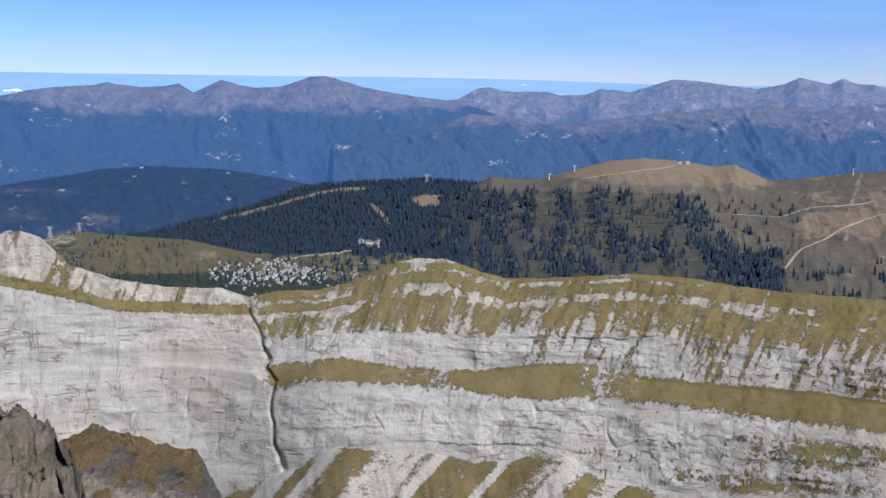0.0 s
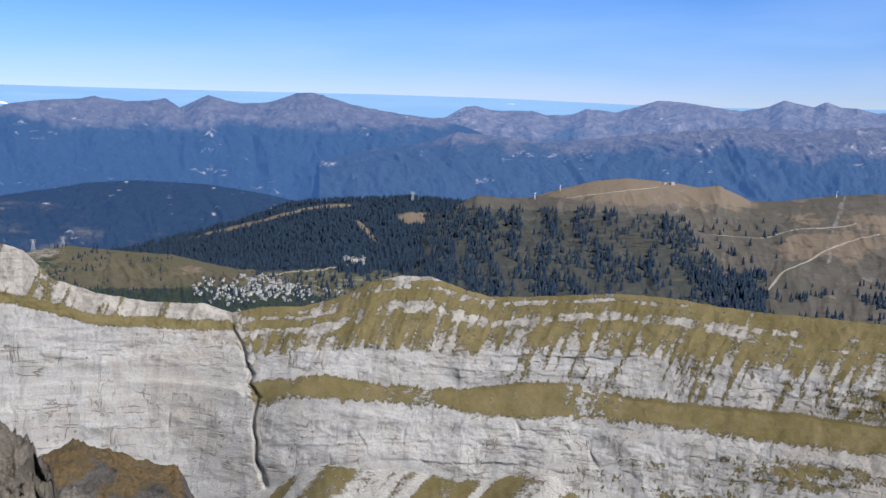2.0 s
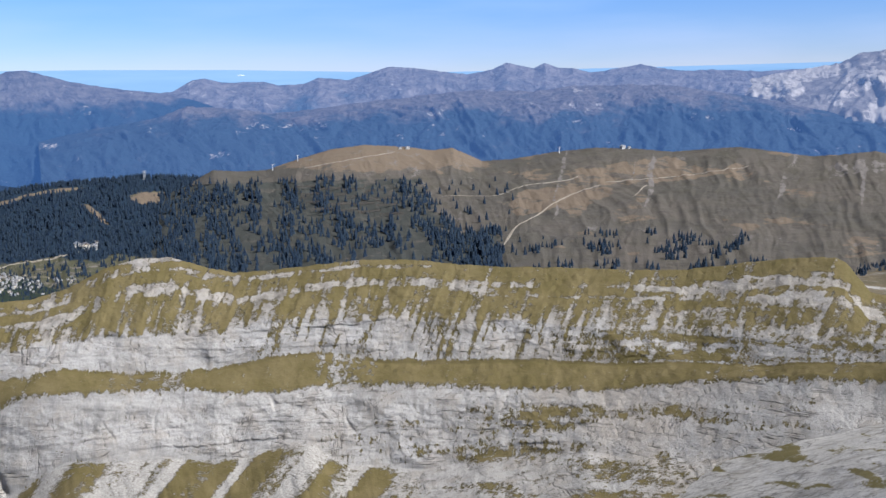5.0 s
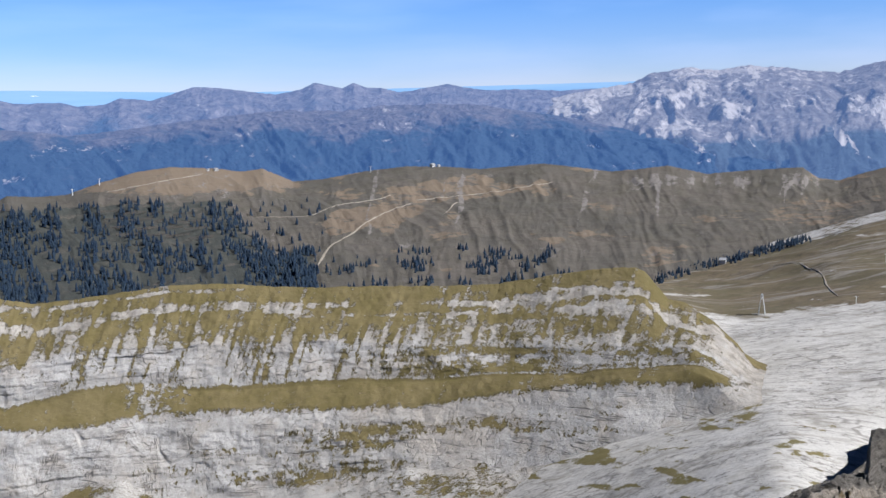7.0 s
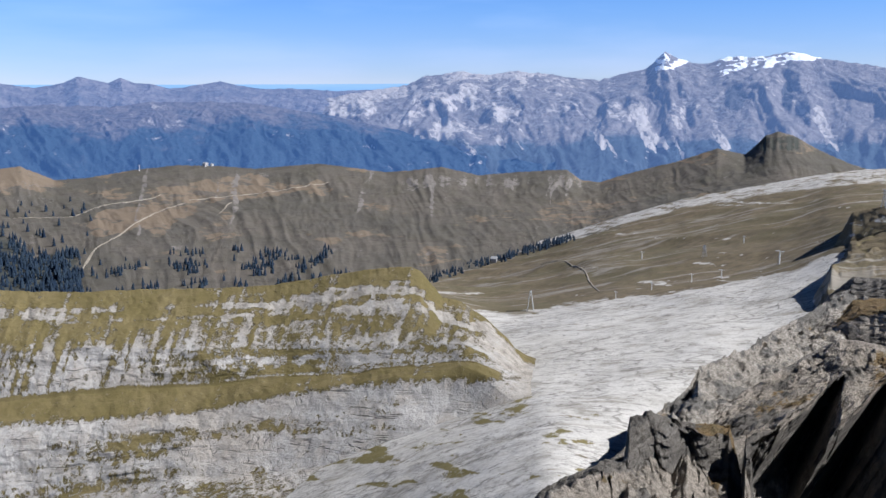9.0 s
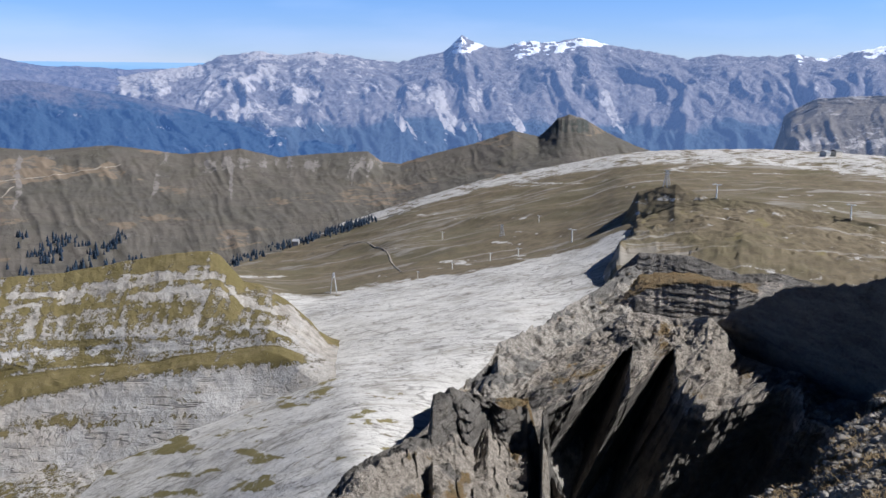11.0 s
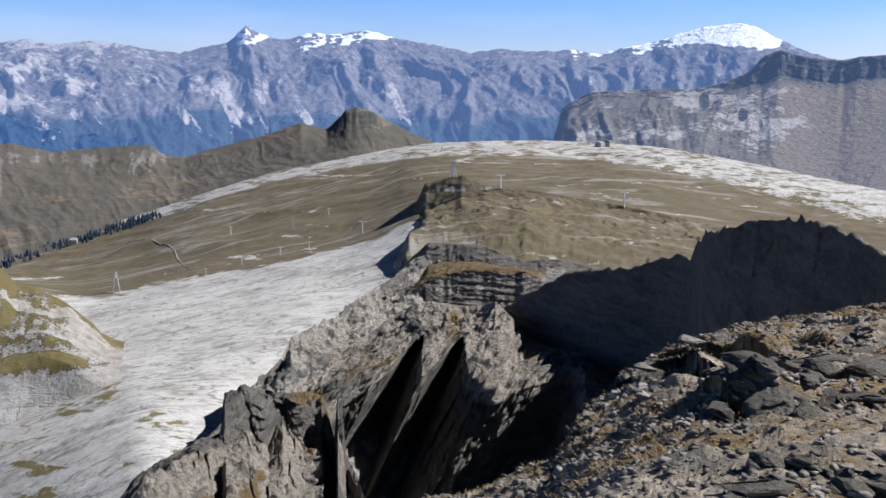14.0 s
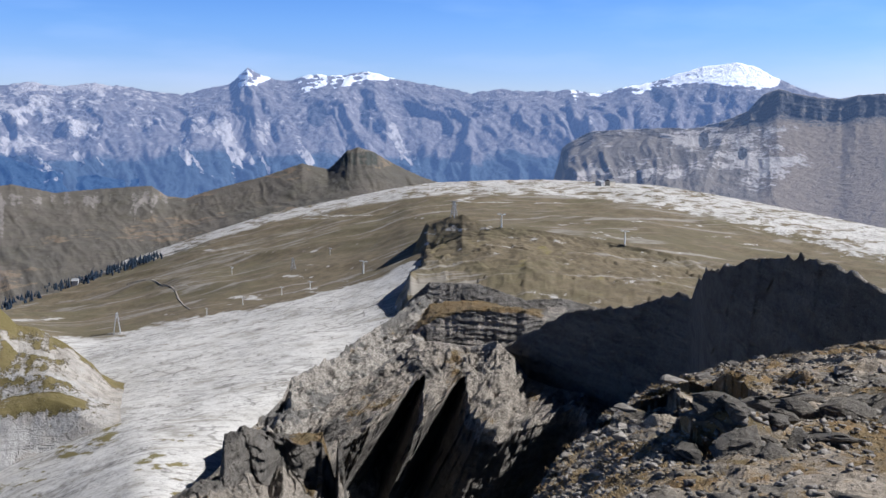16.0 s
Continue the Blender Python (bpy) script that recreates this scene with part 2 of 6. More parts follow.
def limestone(name, light, dark, warm, grass, grass2, strata=0.12, grain=1.0, relief=1.5):
    """Layered limestone with cracks and stains; turf, scree and bare ground where the masks say."""
    n = Nodes(name)
    big = n.noise(0.012 * grain, 5, 0.6)
    mid = n.noise(0.09 * grain, 6, 0.65)
    fine = n.noise(0.8 * grain, 5, 0.7)
    beds = n.noise(1.0, 5, 0.62, n.scaled(0.012 * grain, 0.012 * grain, strata * grain), 0.5)
    falls = n.noise(1.0, 5, 0.65, n.scaled(0.16 * grain, 0.16 * grain, 0.014 * grain), 0.3)
    cracks = n.voronoi(1.0, n.scaled(0.06 * grain, 0.06 * grain, 0.05 * grain))
    c = n.mix(n.ramp(beds, 0.36, 0.64), dark, light)
    c = n.mix(n.ramp(falls, 0.48, 0.68, 0.0, 0.6), c, tuple(0.6 * v for v in dark))
    c = n.mix(n.ramp(mid, 0.45, 0.65, 0.0, 0.45), c, warm)
    c = n.mix(n.ramp(big, 0.48, 0.7, 0.0, 0.6), c, warm)
    c = n.mix(n.ramp(fine, 0.3, 0.6, 0.35, 0.0), c, tuple(0.6 * v for v in dark))
    bedline = n.math("ABSOLUTE", n.math("SUBTRACT", n.noise(1.0, 4, 0.6, n.scaled(0.008 * grain, 0.008 * grain, 0.09 * grain), 0.3), 0.5))
    crackline = n.math("ABSOLUTE", n.math("SUBTRACT", n.noise(1.0, 4, 0.6, n.scaled(0.05 * grain, 0.05 * grain, 0.008 * grain), 0.6), 0.5))
    seam = n.math("MAXIMUM", n.ramp(bedline, 0.0, 0.012, 0.75, 0.0), n.ramp(crackline, 0.0, 0.010, 0.7, 0.0))
    seam = n.math("MULTIPLY", seam, n.ramp(mid, 0.42, 0.62))
    c = n.mix(seam, c, (0.13, 0.122, 0.118))
    tall = n.math("ADD", n.math("MULTIPLY", beds, 0.65), n.math("ADD", n.math("MULTIPLY", falls, 0.55), n.math("MULTIPLY", fine, 0.18)))
    tall = n.math("SUBTRACT", tall, n.math("MULTIPLY", seam, 0.5))
    rubble = n.mix(n.ramp(fine, 0.3, 0.7), (0.30, 0.28, 0.26), (0.52, 0.50, 0.47))
    c = n.mix(n.edge(n.mask("stain"), mid, 0.4), c, n.mix(n.ramp(falls, 0.35, 0.65), (0.235, 0.212, 0.185), (0.40, 0.368, 0.325)))
    c = n.mix(n.edge(n.mask("scree"), mid), c, rubble)
    turf = n.mix(n.ramp(n.noise(0.05 * grain, 6, 0.7), 0.35, 0.65), grass, grass2)
    turf = n.mix(n.ramp(fine, 0.45, 0.75, 0.0, 0.5), turf, tuple(0.55 * v for v in grass))
    patch = n.noise(1.0, 7, 0.72, n.scaled(0.22 * grain, 0.22 * grain, 0.12 * grain), 0.6)
    speck = n.noise(1.0, 5, 0.7, n.scaled(0.7 * grain, 0.7 * grain, 0.55 * grain), 0.4)
    rag = n.math("ADD", n.math("MULTIPLY_ADD", patch, 2.4, -1.2), n.math("MULTIPLY_ADD", speck, 1.5, -0.75))
    g = n.ramp(n.math("ADD", n.mask("turf"), rag), 0.34, 0.66)
    c = n.mix(g, c, turf)
    tall = n.math("ADD", n.math("MULTIPLY", tall, n.ramp(g, 0.0, 1.0, 1.0, 0.35)), n.math("MULTIPLY", fine, 0.2))
    return n.done(c, tall, relief, 1.0, 0.92)


def meadow(name, soil, soil2, grass, wood, rock, grain=1.0, relief=3.0):
    """High pasture with bare soil, woods and outcrops by mask."""
    n = Nodes(name)
    big, mid = n.noise(0.006 * grain, 5), n.noise(0.03 * grain, 6, 0.7)
    fine = n.noise(0.25 * grain, 6, 0.7)
    runs = n.noise(1.0, 5, 0.65, n.scaled(0.03 * grain, 0.03 * grain, 0.006 * grain), 0.8)
    c = n.mix(n.ramp(big, 0.4, 0.62), soil, soil2)
    c = n.mix(n.ramp(mid, 0.42, 0.66, 0.0, 0.7), c, grass)
    c = n.mix(n.ramp(runs, 0.52, 0.68, 0.0, 0.6), c, tuple(0.55 * v for v in soil))
    c = n.mix(n.ramp(fine, 0.5, 0.75, 0.0, 0.4), c, tuple(0.5 * v for v in grass))
    c = n.mix(n.edge(n.mask("tan"), mid), c, n.mix(fine, (0.160, 0.124, 0.090), (0.215, 0.170, 0.128)))
    c = n.mix(n.edge(n.mask("bare"), n.math("ADD", n.math("MULTIPLY", runs, 0.7), n.math("MULTIPLY_ADD", fine, 0.6, -0.15))), c, n.mix(mid, rock, tuple(1.5 * v for v in rock)))
    c = n.mix(n.edge(n.mask("wood"), n.math("ADD", n.math("MULTIPLY", mid, 0.8), n.math("MULTIPLY_ADD", fine, 0.6, -0.2))), c, n.mix(fine, wood, tuple(1.8 * v for v in wood)))
    h = n.math("ADD", n.math("ADD", runs, n.math("MULTIPLY", mid, 0.8)), n.math("MULTIPLY", fine, 0.25))
    return n.done(c, h, relief / grain, 1.0, 0.95)


def karst(name):
    """Bare grey limestone pavement, stepped and furrowed, with turf and brown soil by mask."""
    n = Nodes(name)
    fur = n.noise(1.0, 7, 0.66, n.scaled(0.045, 0.11, 0.10, 42), 0.8)
    fur2 = n.noise(1.0, 7, 0.7, n.scaled(0.10, 0.22, 0.2, 48), 0.8)
    steps = n.math("ABSOLUTE", n.math("SUBTRACT", n.noise(1.0, 5, 0.6, n.scaled(0.012, 0.045, 0.03, 45), 1.2), 0.5))
    big, mid, fine = n.noise(0.012, 5), n.noise(0.07, 6, 0.68), n.noise(0.9, 5, 0.7)
    c = n.mix(n.ramp(fur, 0.34, 0.6), (0.54, 0.52, 0.495), (0.61, 0.59, 0.565))
    c = n.mix(n.ramp(n.noise(0.05, 7, 0.72), 0.54, 0.66, 0.0, 0.6), c, (0.32, 0.30, 0.27))
    c = n.mix(n.ramp(n.noise(0.16, 6, 0.75), 0.57, 0.65, 0.0, 0.75), c, (0.19, 0.175, 0.155))
    gaps = n.voronoi(1.0, n.scaled(0.07, 0.16, 0.1, 40))
    c = n.mix(n.math("MULTIPLY", n.ramp(gaps, 0.0, 0.08, 0.7, 0.0), n.ramp(n.noise(0.02, 4), 0.42, 0.6)), c, (0.16, 0.148, 0.135))
    c = n.mix(n.math("MULTIPLY", n.ramp(fur2, 0.58, 0.66, 0.0, 0.85), n.ramp(big, 0.40, 0.62)), c, (0.20, 0.185, 0.17))
    c = n.mix(n.ramp(n.noise(0.03, 6, 0.7), 0.52, 0.70, 0.0, 0.6), c, (0.20, 0.18, 0.15))
    c = n.mix(n.math("MULTIPLY", n.ramp(steps, 0.0, 0.02, 0.8, 0.0), n.ramp(mid, 0.4, 0.6)), c, (0.10, 0.092, 0.085))
    lines = n.math("ABSOLUTE", n.math("SUBTRACT", n.noise(1.0, 6, 0.62, n.scaled(0.06, 0.14, 0.12, 38), 0.8), 0.5))
    c = n.mix(n.math("MULTIPLY", n.ramp(lines, 0.0, 0.014, 0.7, 0.0), n.ramp(big, 0.44, 0.58)), c, (0.12, 0.112, 0.104))
    c = n.mix(n.ramp(n.noise(1.0, 6, 0.7, n.scaled(0.022, 0.075, 0.05, 40), 0.8), 0.54, 0.64, 0.0, 0.55), c, (0.27, 0.245, 0.205))
    c = n.mix(n.ramp(fine, 0.3, 0.6, 0.35, 0.0), c, (0.2, 0.19, 0.18))
    soil = n.mix(n.ramp(mid, 0.35, 0.65), (0.125, 0.100, 0.065), (0.185, 0.15, 0.098))
    soil = n.mix(n.ramp(n.noise(0.012, 6, 0.7), 0.42, 0.62, 0.0, 0.8), soil, (0.128, 0.110, 0.064))
    soil = n.mix(n.ramp(n.noise(0.25, 6, 0.7), 0.5, 0.72, 0.0, 0.6), soil, (0.075, 0.06, 0.045))
    soil = n.mix(n.ramp(n.noise(1.0, 6, 0.65, n.scaled(0.007, 0.036, 0.02, 50), 0.9), 0.53, 0.64, 0.0, 0.65), soil, (0.34, 0.315, 0.285))
    g = n.edge(n.mask("soil"), n.math("ADD", n.math("MULTIPLY", fur, 0.8), n.math("MULTIPLY_ADD", mid, 0.6, -0.2)))
    c = n.mix(g, c, soil)
    turf = n.mix(n.ramp(mid, 0.35, 0.65), (0.14, 0.122, 0.048), (0.185, 0.155, 0.07))
    c = n.mix(n.edge(n.mask("turf"), n.math("ADD", n.math("MULTIPLY", mid, 0.9), n.math("MULTIPLY_ADD", fine, 0.4, -0.15))), c, turf)
    h = n.math("ADD", n.math("ADD", n.math("MULTIPLY", fur, 0.35), n.math("MULTIPLY", mid, 0.7)), n.math("MULTIPLY", fine, 0.18))
    return n.done(c, h, 0.8, 1.0, 0.93)


def crag(name, grain=1.0, relief=0.5, tint=(1, 1, 1)):
    """Weathered shaly limestone, darkened to deepen the shade on it: thin beds, broken edges, gravel and dry grass by
    mask.
    """
    n = Nodes(name)
    beds = n.noise(1.0, 6, 0.68, n.scaled(0.12 * grain, 0.12 * grain, 0.9 * grain), 0.5)
    mid, fine = n.noise(0.35 * grain, 6, 0.68), n.noise(2.4 * grain, 6, 0.72)
    cells = n.cell(1.0, n.scaled(1.4 * grain, 1.4 * grain, 2.6 * grain))
    # bedrock colour lowered so steep faces look more shaded beside the pale rubble
    c = n.mix(n.ramp(beds, 0.36, 0.64), (0.078, 0.074, 0.070), (0.185, 0.174, 0.160))
    c = n.mix(n.ramp(mid, 0.42, 0.7, 0.0, 0.6), c, (0.135, 0.120, 0.100))
    c = n.mix(n.ramp(fine, 0.3, 0.62, 0.55, 0.0), c, (0.055, 0.052, 0.05))
    c = n.mix(n.ramp(cells, 0.25, 0.8, 0.0, 0.45), c, (0.155, 0.146, 0.133))
    rubble = n.mix(n.ramp(fine, 0.34, 0.66), (0.17, 0.152, 0.13), (0.37, 0.335, 0.295))
    c = n.mix(n.edge(n.mask("scree"), mid), c, rubble)
    dry = n.mix(n.ramp(n.noise(0.8 * grain, 5, 0.7), 0.35, 0.65), (0.185, 0.122, 0.055), (0.130, 0.102, 0.055))
    c = n.mix(n.edge(n.mask("turf"), n.math("ADD", n.math("MULTIPLY", mid, 0.7), n.math("MULTIPLY_ADD", fine, 0.6, -0.15))), c, dry)
    micro = n.noise(13.0 * grain, 5, 0.72)
    c = n.mix(n.ramp(micro, 0.34, 0.58, 0.45, 0.0), c, (0.06, 0.055, 0.048))
    c = n.mix(n.ramp(micro, 0.56, 0.74, 0.0, 0.5), c, (0.42, 0.39, 0.35))
    c = n.mix(1.0, c, tint, "MULTIPLY")
    h = n.math("ADD", n.math("ADD", beds, n.math("MULTIPLY", mid, 0.8)), n.math("ADD", n.math("MULTIPLY", fine, 0.45), n.math("MULTIPLY", micro, 0.16)))
    return n.done(c, h, relief / grain, 1.0, 0.9)


def plain(name, colour, rough=0.8, metal=0.0, vary=0.25, scale=1.5):
    n = Nodes(name)
    n.bsdf.inputs["Metallic"].default_value = metal
    g = n.noise(scale, 5, 0.65)
    return n.done(n.mix(n.ramp(g, 0.3, 0.7), tuple(v * (1 - vary) for v in colour), tuple(min(1, v * (1 + vary)) for v in colour)), g, 0.02, 0.4, rough)


# distant(): the closing colour and strength are haze painted on as emission
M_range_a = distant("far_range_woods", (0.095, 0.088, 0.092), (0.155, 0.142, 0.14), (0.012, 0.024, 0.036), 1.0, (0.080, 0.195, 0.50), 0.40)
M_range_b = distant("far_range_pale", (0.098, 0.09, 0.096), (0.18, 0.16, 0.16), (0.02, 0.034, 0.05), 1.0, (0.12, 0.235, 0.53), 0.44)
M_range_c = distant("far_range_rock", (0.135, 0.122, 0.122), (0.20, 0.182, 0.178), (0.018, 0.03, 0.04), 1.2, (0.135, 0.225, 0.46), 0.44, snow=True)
M_low = distant("hazed_wooded_hill", (0.10, 0.10, 0.08), (0.14, 0.13, 0.11), (0.012, 0.022, 0.032), 1.6, (0.05, 0.15, 0.46), 0.18)
M_cliff = limestone("cliff_limestone", (0.46, 0.442, 0.424), (0.36, 0.345, 0.328), (0.36, 0.315, 0.265), (0.134, 0.109, 0.044), (0.182, 0.146, 0.070))
M_hill = meadow("brown_pasture", (0.106, 0.097, 0.085), (0.130, 0.114, 0.099), (0.094, 0.087, 0.067), (0.044, 0.047, 0.043), (0.17, 0.155, 0.145))
# the blue in its wood colour is haze mixed into the paint
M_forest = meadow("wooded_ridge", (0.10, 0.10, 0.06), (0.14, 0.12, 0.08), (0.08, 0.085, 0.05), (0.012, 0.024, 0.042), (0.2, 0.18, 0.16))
M_karst = karst("limestone_pavement")
M_spur = crag("spur_rock", 0.32, 0.9, (1.28, 1.25, 1.22))
M_pale = crag("pale_rubble_rock", 0.32, 0.9, (1.42, 1.43, 1.44))
M_summit = crag("summit_rock", 2.2, 0.30, (1.28, 1.20, 1.08))
M_valley = meadow("valley_ground", (0.12, 0.11, 0.07), (0.16, 0.13, 0.09), (0.09, 0.09, 0.05), (0.02, 0.03, 0.03), (0.2, 0.18, 0.16), 0.3)


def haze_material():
    """The plain at the horizon as a plain glowing backdrop: its blue haze is painted as emission."""
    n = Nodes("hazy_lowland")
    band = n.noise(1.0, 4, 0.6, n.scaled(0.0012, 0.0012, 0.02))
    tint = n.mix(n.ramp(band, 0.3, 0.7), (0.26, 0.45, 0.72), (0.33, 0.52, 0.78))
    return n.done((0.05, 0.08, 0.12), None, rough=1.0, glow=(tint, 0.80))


# ---- backdrop and far ranges ----
def jag(f, amp, freq, seed, gain=0.55):
    """A profile whose crest is notched."""
    def crest(a):
        return f(a)
    JAGGED[crest] = (amp, freq, seed, gain)
    return crest


def ragged(f, amp, freq, seed):
    return lambda a: f(a) + amp * fbm(np.asarray(a) * freq, 0.5, 0.5, 2, seed, 0.5)


def far_shape(amp, freq, seed, tall=2.2):
    """Branching spurs and gullies that fall from the crest."""
    def shape(A, V, x, y, z):
        fade = smooth(0.9, 1.7, V)
        w = V * tall
        wx, wy = fbm(A * 0.35, w * 0.5, 1, 3, seed + 5), fbm(A * 0.35, w * 0.5, 7, 3, seed + 6)
        k = ridged(A * freq + 1.4 * wx + 0.35 * w, w * freq * 0.55 + 1.4 * wy, 0, 6, seed, 0.55)
        return -amp * 1.2 * k * fade, amp * (0.6 * k + 0.25 * fbm(A * freq * 5, w * freq * 5, 0, 4, seed + 9)) * fade
    return shape


ang_full = np.linspace(-180, 180, 361)
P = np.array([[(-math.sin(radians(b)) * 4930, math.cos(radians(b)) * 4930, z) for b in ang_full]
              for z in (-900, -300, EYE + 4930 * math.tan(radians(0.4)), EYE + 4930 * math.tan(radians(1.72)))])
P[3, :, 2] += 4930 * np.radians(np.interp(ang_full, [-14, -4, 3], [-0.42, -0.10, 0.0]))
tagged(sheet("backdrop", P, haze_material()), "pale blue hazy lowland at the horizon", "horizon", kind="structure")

sky_b = jag(prof((3, 0.0), (0.5, 0.35), (-0.9, 0.55), (-1.9, 1.10), (-2.5, 1.15), (-3.4, 0.92), (-5.6, 0.95), (-6.4, 0.72), (-7.7, 0.78), (-8.5, 1.12), (-10.1, 0.95), (-11.2, 1.25), (-12.2, 1.60), (-13.8, 1.50), (-15.0, 1.32), (-16.6, 1.12), (-18.0, 1.35), (-18.7, 1.68), (-19.5, 1.52), (-20.2, 1.38), (-20.8, 1.62), (-21.5, 1.34),
              (-22.3, 1.30), (-23.3, 1.05), (-25.0, 1.30), (-25.9, 1.46), (-26.8, 1.22), (-28.3, 1.0), (-29.5, 1.05), (-32, 0.9), (-34.5, 0.95), (-40, 0.6)), 0.06, 1.5, 3)
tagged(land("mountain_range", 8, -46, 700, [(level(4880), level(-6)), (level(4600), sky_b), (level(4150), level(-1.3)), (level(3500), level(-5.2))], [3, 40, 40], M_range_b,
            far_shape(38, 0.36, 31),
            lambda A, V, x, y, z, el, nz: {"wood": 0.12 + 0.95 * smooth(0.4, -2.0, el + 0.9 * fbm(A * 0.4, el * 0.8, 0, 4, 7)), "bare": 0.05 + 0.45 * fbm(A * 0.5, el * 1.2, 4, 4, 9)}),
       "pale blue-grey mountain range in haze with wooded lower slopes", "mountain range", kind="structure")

sky_e = jag(prof((8, -2.4), (4, -1.5), (0, -0.9), (-1.5, -0.25), (-4, -0.5), (-6, -0.8), (-8.4, -0.6), (-10.5, -0.3), (-13, -0.1), (-17, 0.25), (-20, 0.1), (-23, 0.4), (-27, 0.3), (-31, -0.3), (-36, -1.4), (-42, -3)), 0.12, 1.0, 13)
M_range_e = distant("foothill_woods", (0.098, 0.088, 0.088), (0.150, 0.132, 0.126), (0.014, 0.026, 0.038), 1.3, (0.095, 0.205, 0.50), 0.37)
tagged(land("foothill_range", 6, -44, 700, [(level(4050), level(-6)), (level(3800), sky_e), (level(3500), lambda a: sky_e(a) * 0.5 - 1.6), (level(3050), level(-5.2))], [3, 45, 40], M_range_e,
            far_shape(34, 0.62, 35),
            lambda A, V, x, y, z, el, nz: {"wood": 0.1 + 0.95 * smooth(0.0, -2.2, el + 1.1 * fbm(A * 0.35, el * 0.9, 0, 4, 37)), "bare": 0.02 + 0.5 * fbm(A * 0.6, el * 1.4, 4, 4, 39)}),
       "brown foothills in blue haze with woods in the valleys", "mountain range", kind="structure")

sky_a = jag(prof((40, 0.3), (28, 0.3), (24.3, 0.45), (23.0, 0.48), (21.6, 0.78), (20.2, 0.98), (18.5, 1.08), (17.7, 1.24), (16.8, 1.10), (16.0, 1.02), (14.8, 1.1), (14.1, 1.22), (13.4, 0.76), (12.7, 1.1), (11.9, 1.45), (11.0, 1.18), (10.2, 1.05), (8.8, 1.12), (7.9, 1.40), (7.2, 1.68), (6.3, 1.70),
              (5.4, 1.45), (4.2, 1.10), (2.4, 0.78), (1.2, 0.62), (-0.3, 0.42), (-2, 0.0), (-3.5, -0.55), (-6, -1.2), (-9, -2.1), (-13, -2.6), (-20, -3.8)), 0.05, 1.8, 11)
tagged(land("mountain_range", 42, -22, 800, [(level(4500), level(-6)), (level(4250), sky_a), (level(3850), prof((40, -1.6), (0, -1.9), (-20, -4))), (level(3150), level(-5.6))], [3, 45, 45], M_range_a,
            far_shape(40, 0.42, 51),
            lambda A, V, x, y, z, el, nz: {"wood": 0.05 + 1.0 * smooth(0.7, -0.9, el + 0.8 * fbm(A * 0.4, el * 0.7, 0, 4, 17)),
                                           "bare": 0.04 + 0.5 * fbm(A * 0.6, el * 1.6, 4, 4, 19)}),
       "mountain range blue with haze, with bare brown tops and dark woods below", "mountain range", kind="structure")

sky_c = jag(prof((-24, -1.9), (-27.7, -0.7), (-29.2, -0.1), (-31.1, 0.3), (-34.1, 0.8), (-35.9, 1.05), (-36.8, 1.5), (-38.9, 1.75), (-40.4, 1.5), (-42.0, 1.72), (-44.2, 1.4), (-46.3, 1.12), (-47.8, 1.5),
              (-48.8, 1.65), (-49.75, 2.55), (-51.2, 1.9), (-52, 1.85), (-53.0, 2.22), (-54.7, 2.2), (-56.2, 2.4), (-58.1, 1.95), (-60.0, 1.65), (-61.8, 1.28), (-63.3, 1.5), (-64.8, 1.35),
              (-67.2, 1.45), (-68.7, 1.25), (-70.5, 1.7), (-71.6, 1.85), (-72.5, 2.18), (-73.2, 2.42), (-74.1, 2.64), (-75.0, 2.78), (-75.9, 2.84), (-76.8, 2.62), (-77.7, 2.12), (-79.1, 1.5), (-80.4, 1.05), (-84, 0.9), (-110, 0.8)), 0.09, 2.0, 21)


def snow_c(A, el):
    top = np.interp(-A, [48.2, 49.3, 50.5, 51.0, 52.0, 52.5, 54.5, 57.8, 59, 60, 66.3, 67.2, 68.7, 69.5, 71.2, 72, 73, 78, 80], [9, 1.75, 1.8, 2.1, 2.05, 1.6, 1.85, 1.9, 9, 9, 9, 1.3, 1.2, 1.5, 1.5, 1.95, 1.9, 1.85, 9])
    return smooth(-0.16, 0.3, el - top - 0.12 + 0.55 * fbm(A * 1.3, el * 2.5, 3, 4, 6, 0.6)) * (0.72 + 0.45 * smooth(-71.5, -73, A) + (1.5 - 0.3 * smooth(-71, -73, A)) * fbm(A * 2.2 + el, el * 5, 0, 4, 5, 0.65))


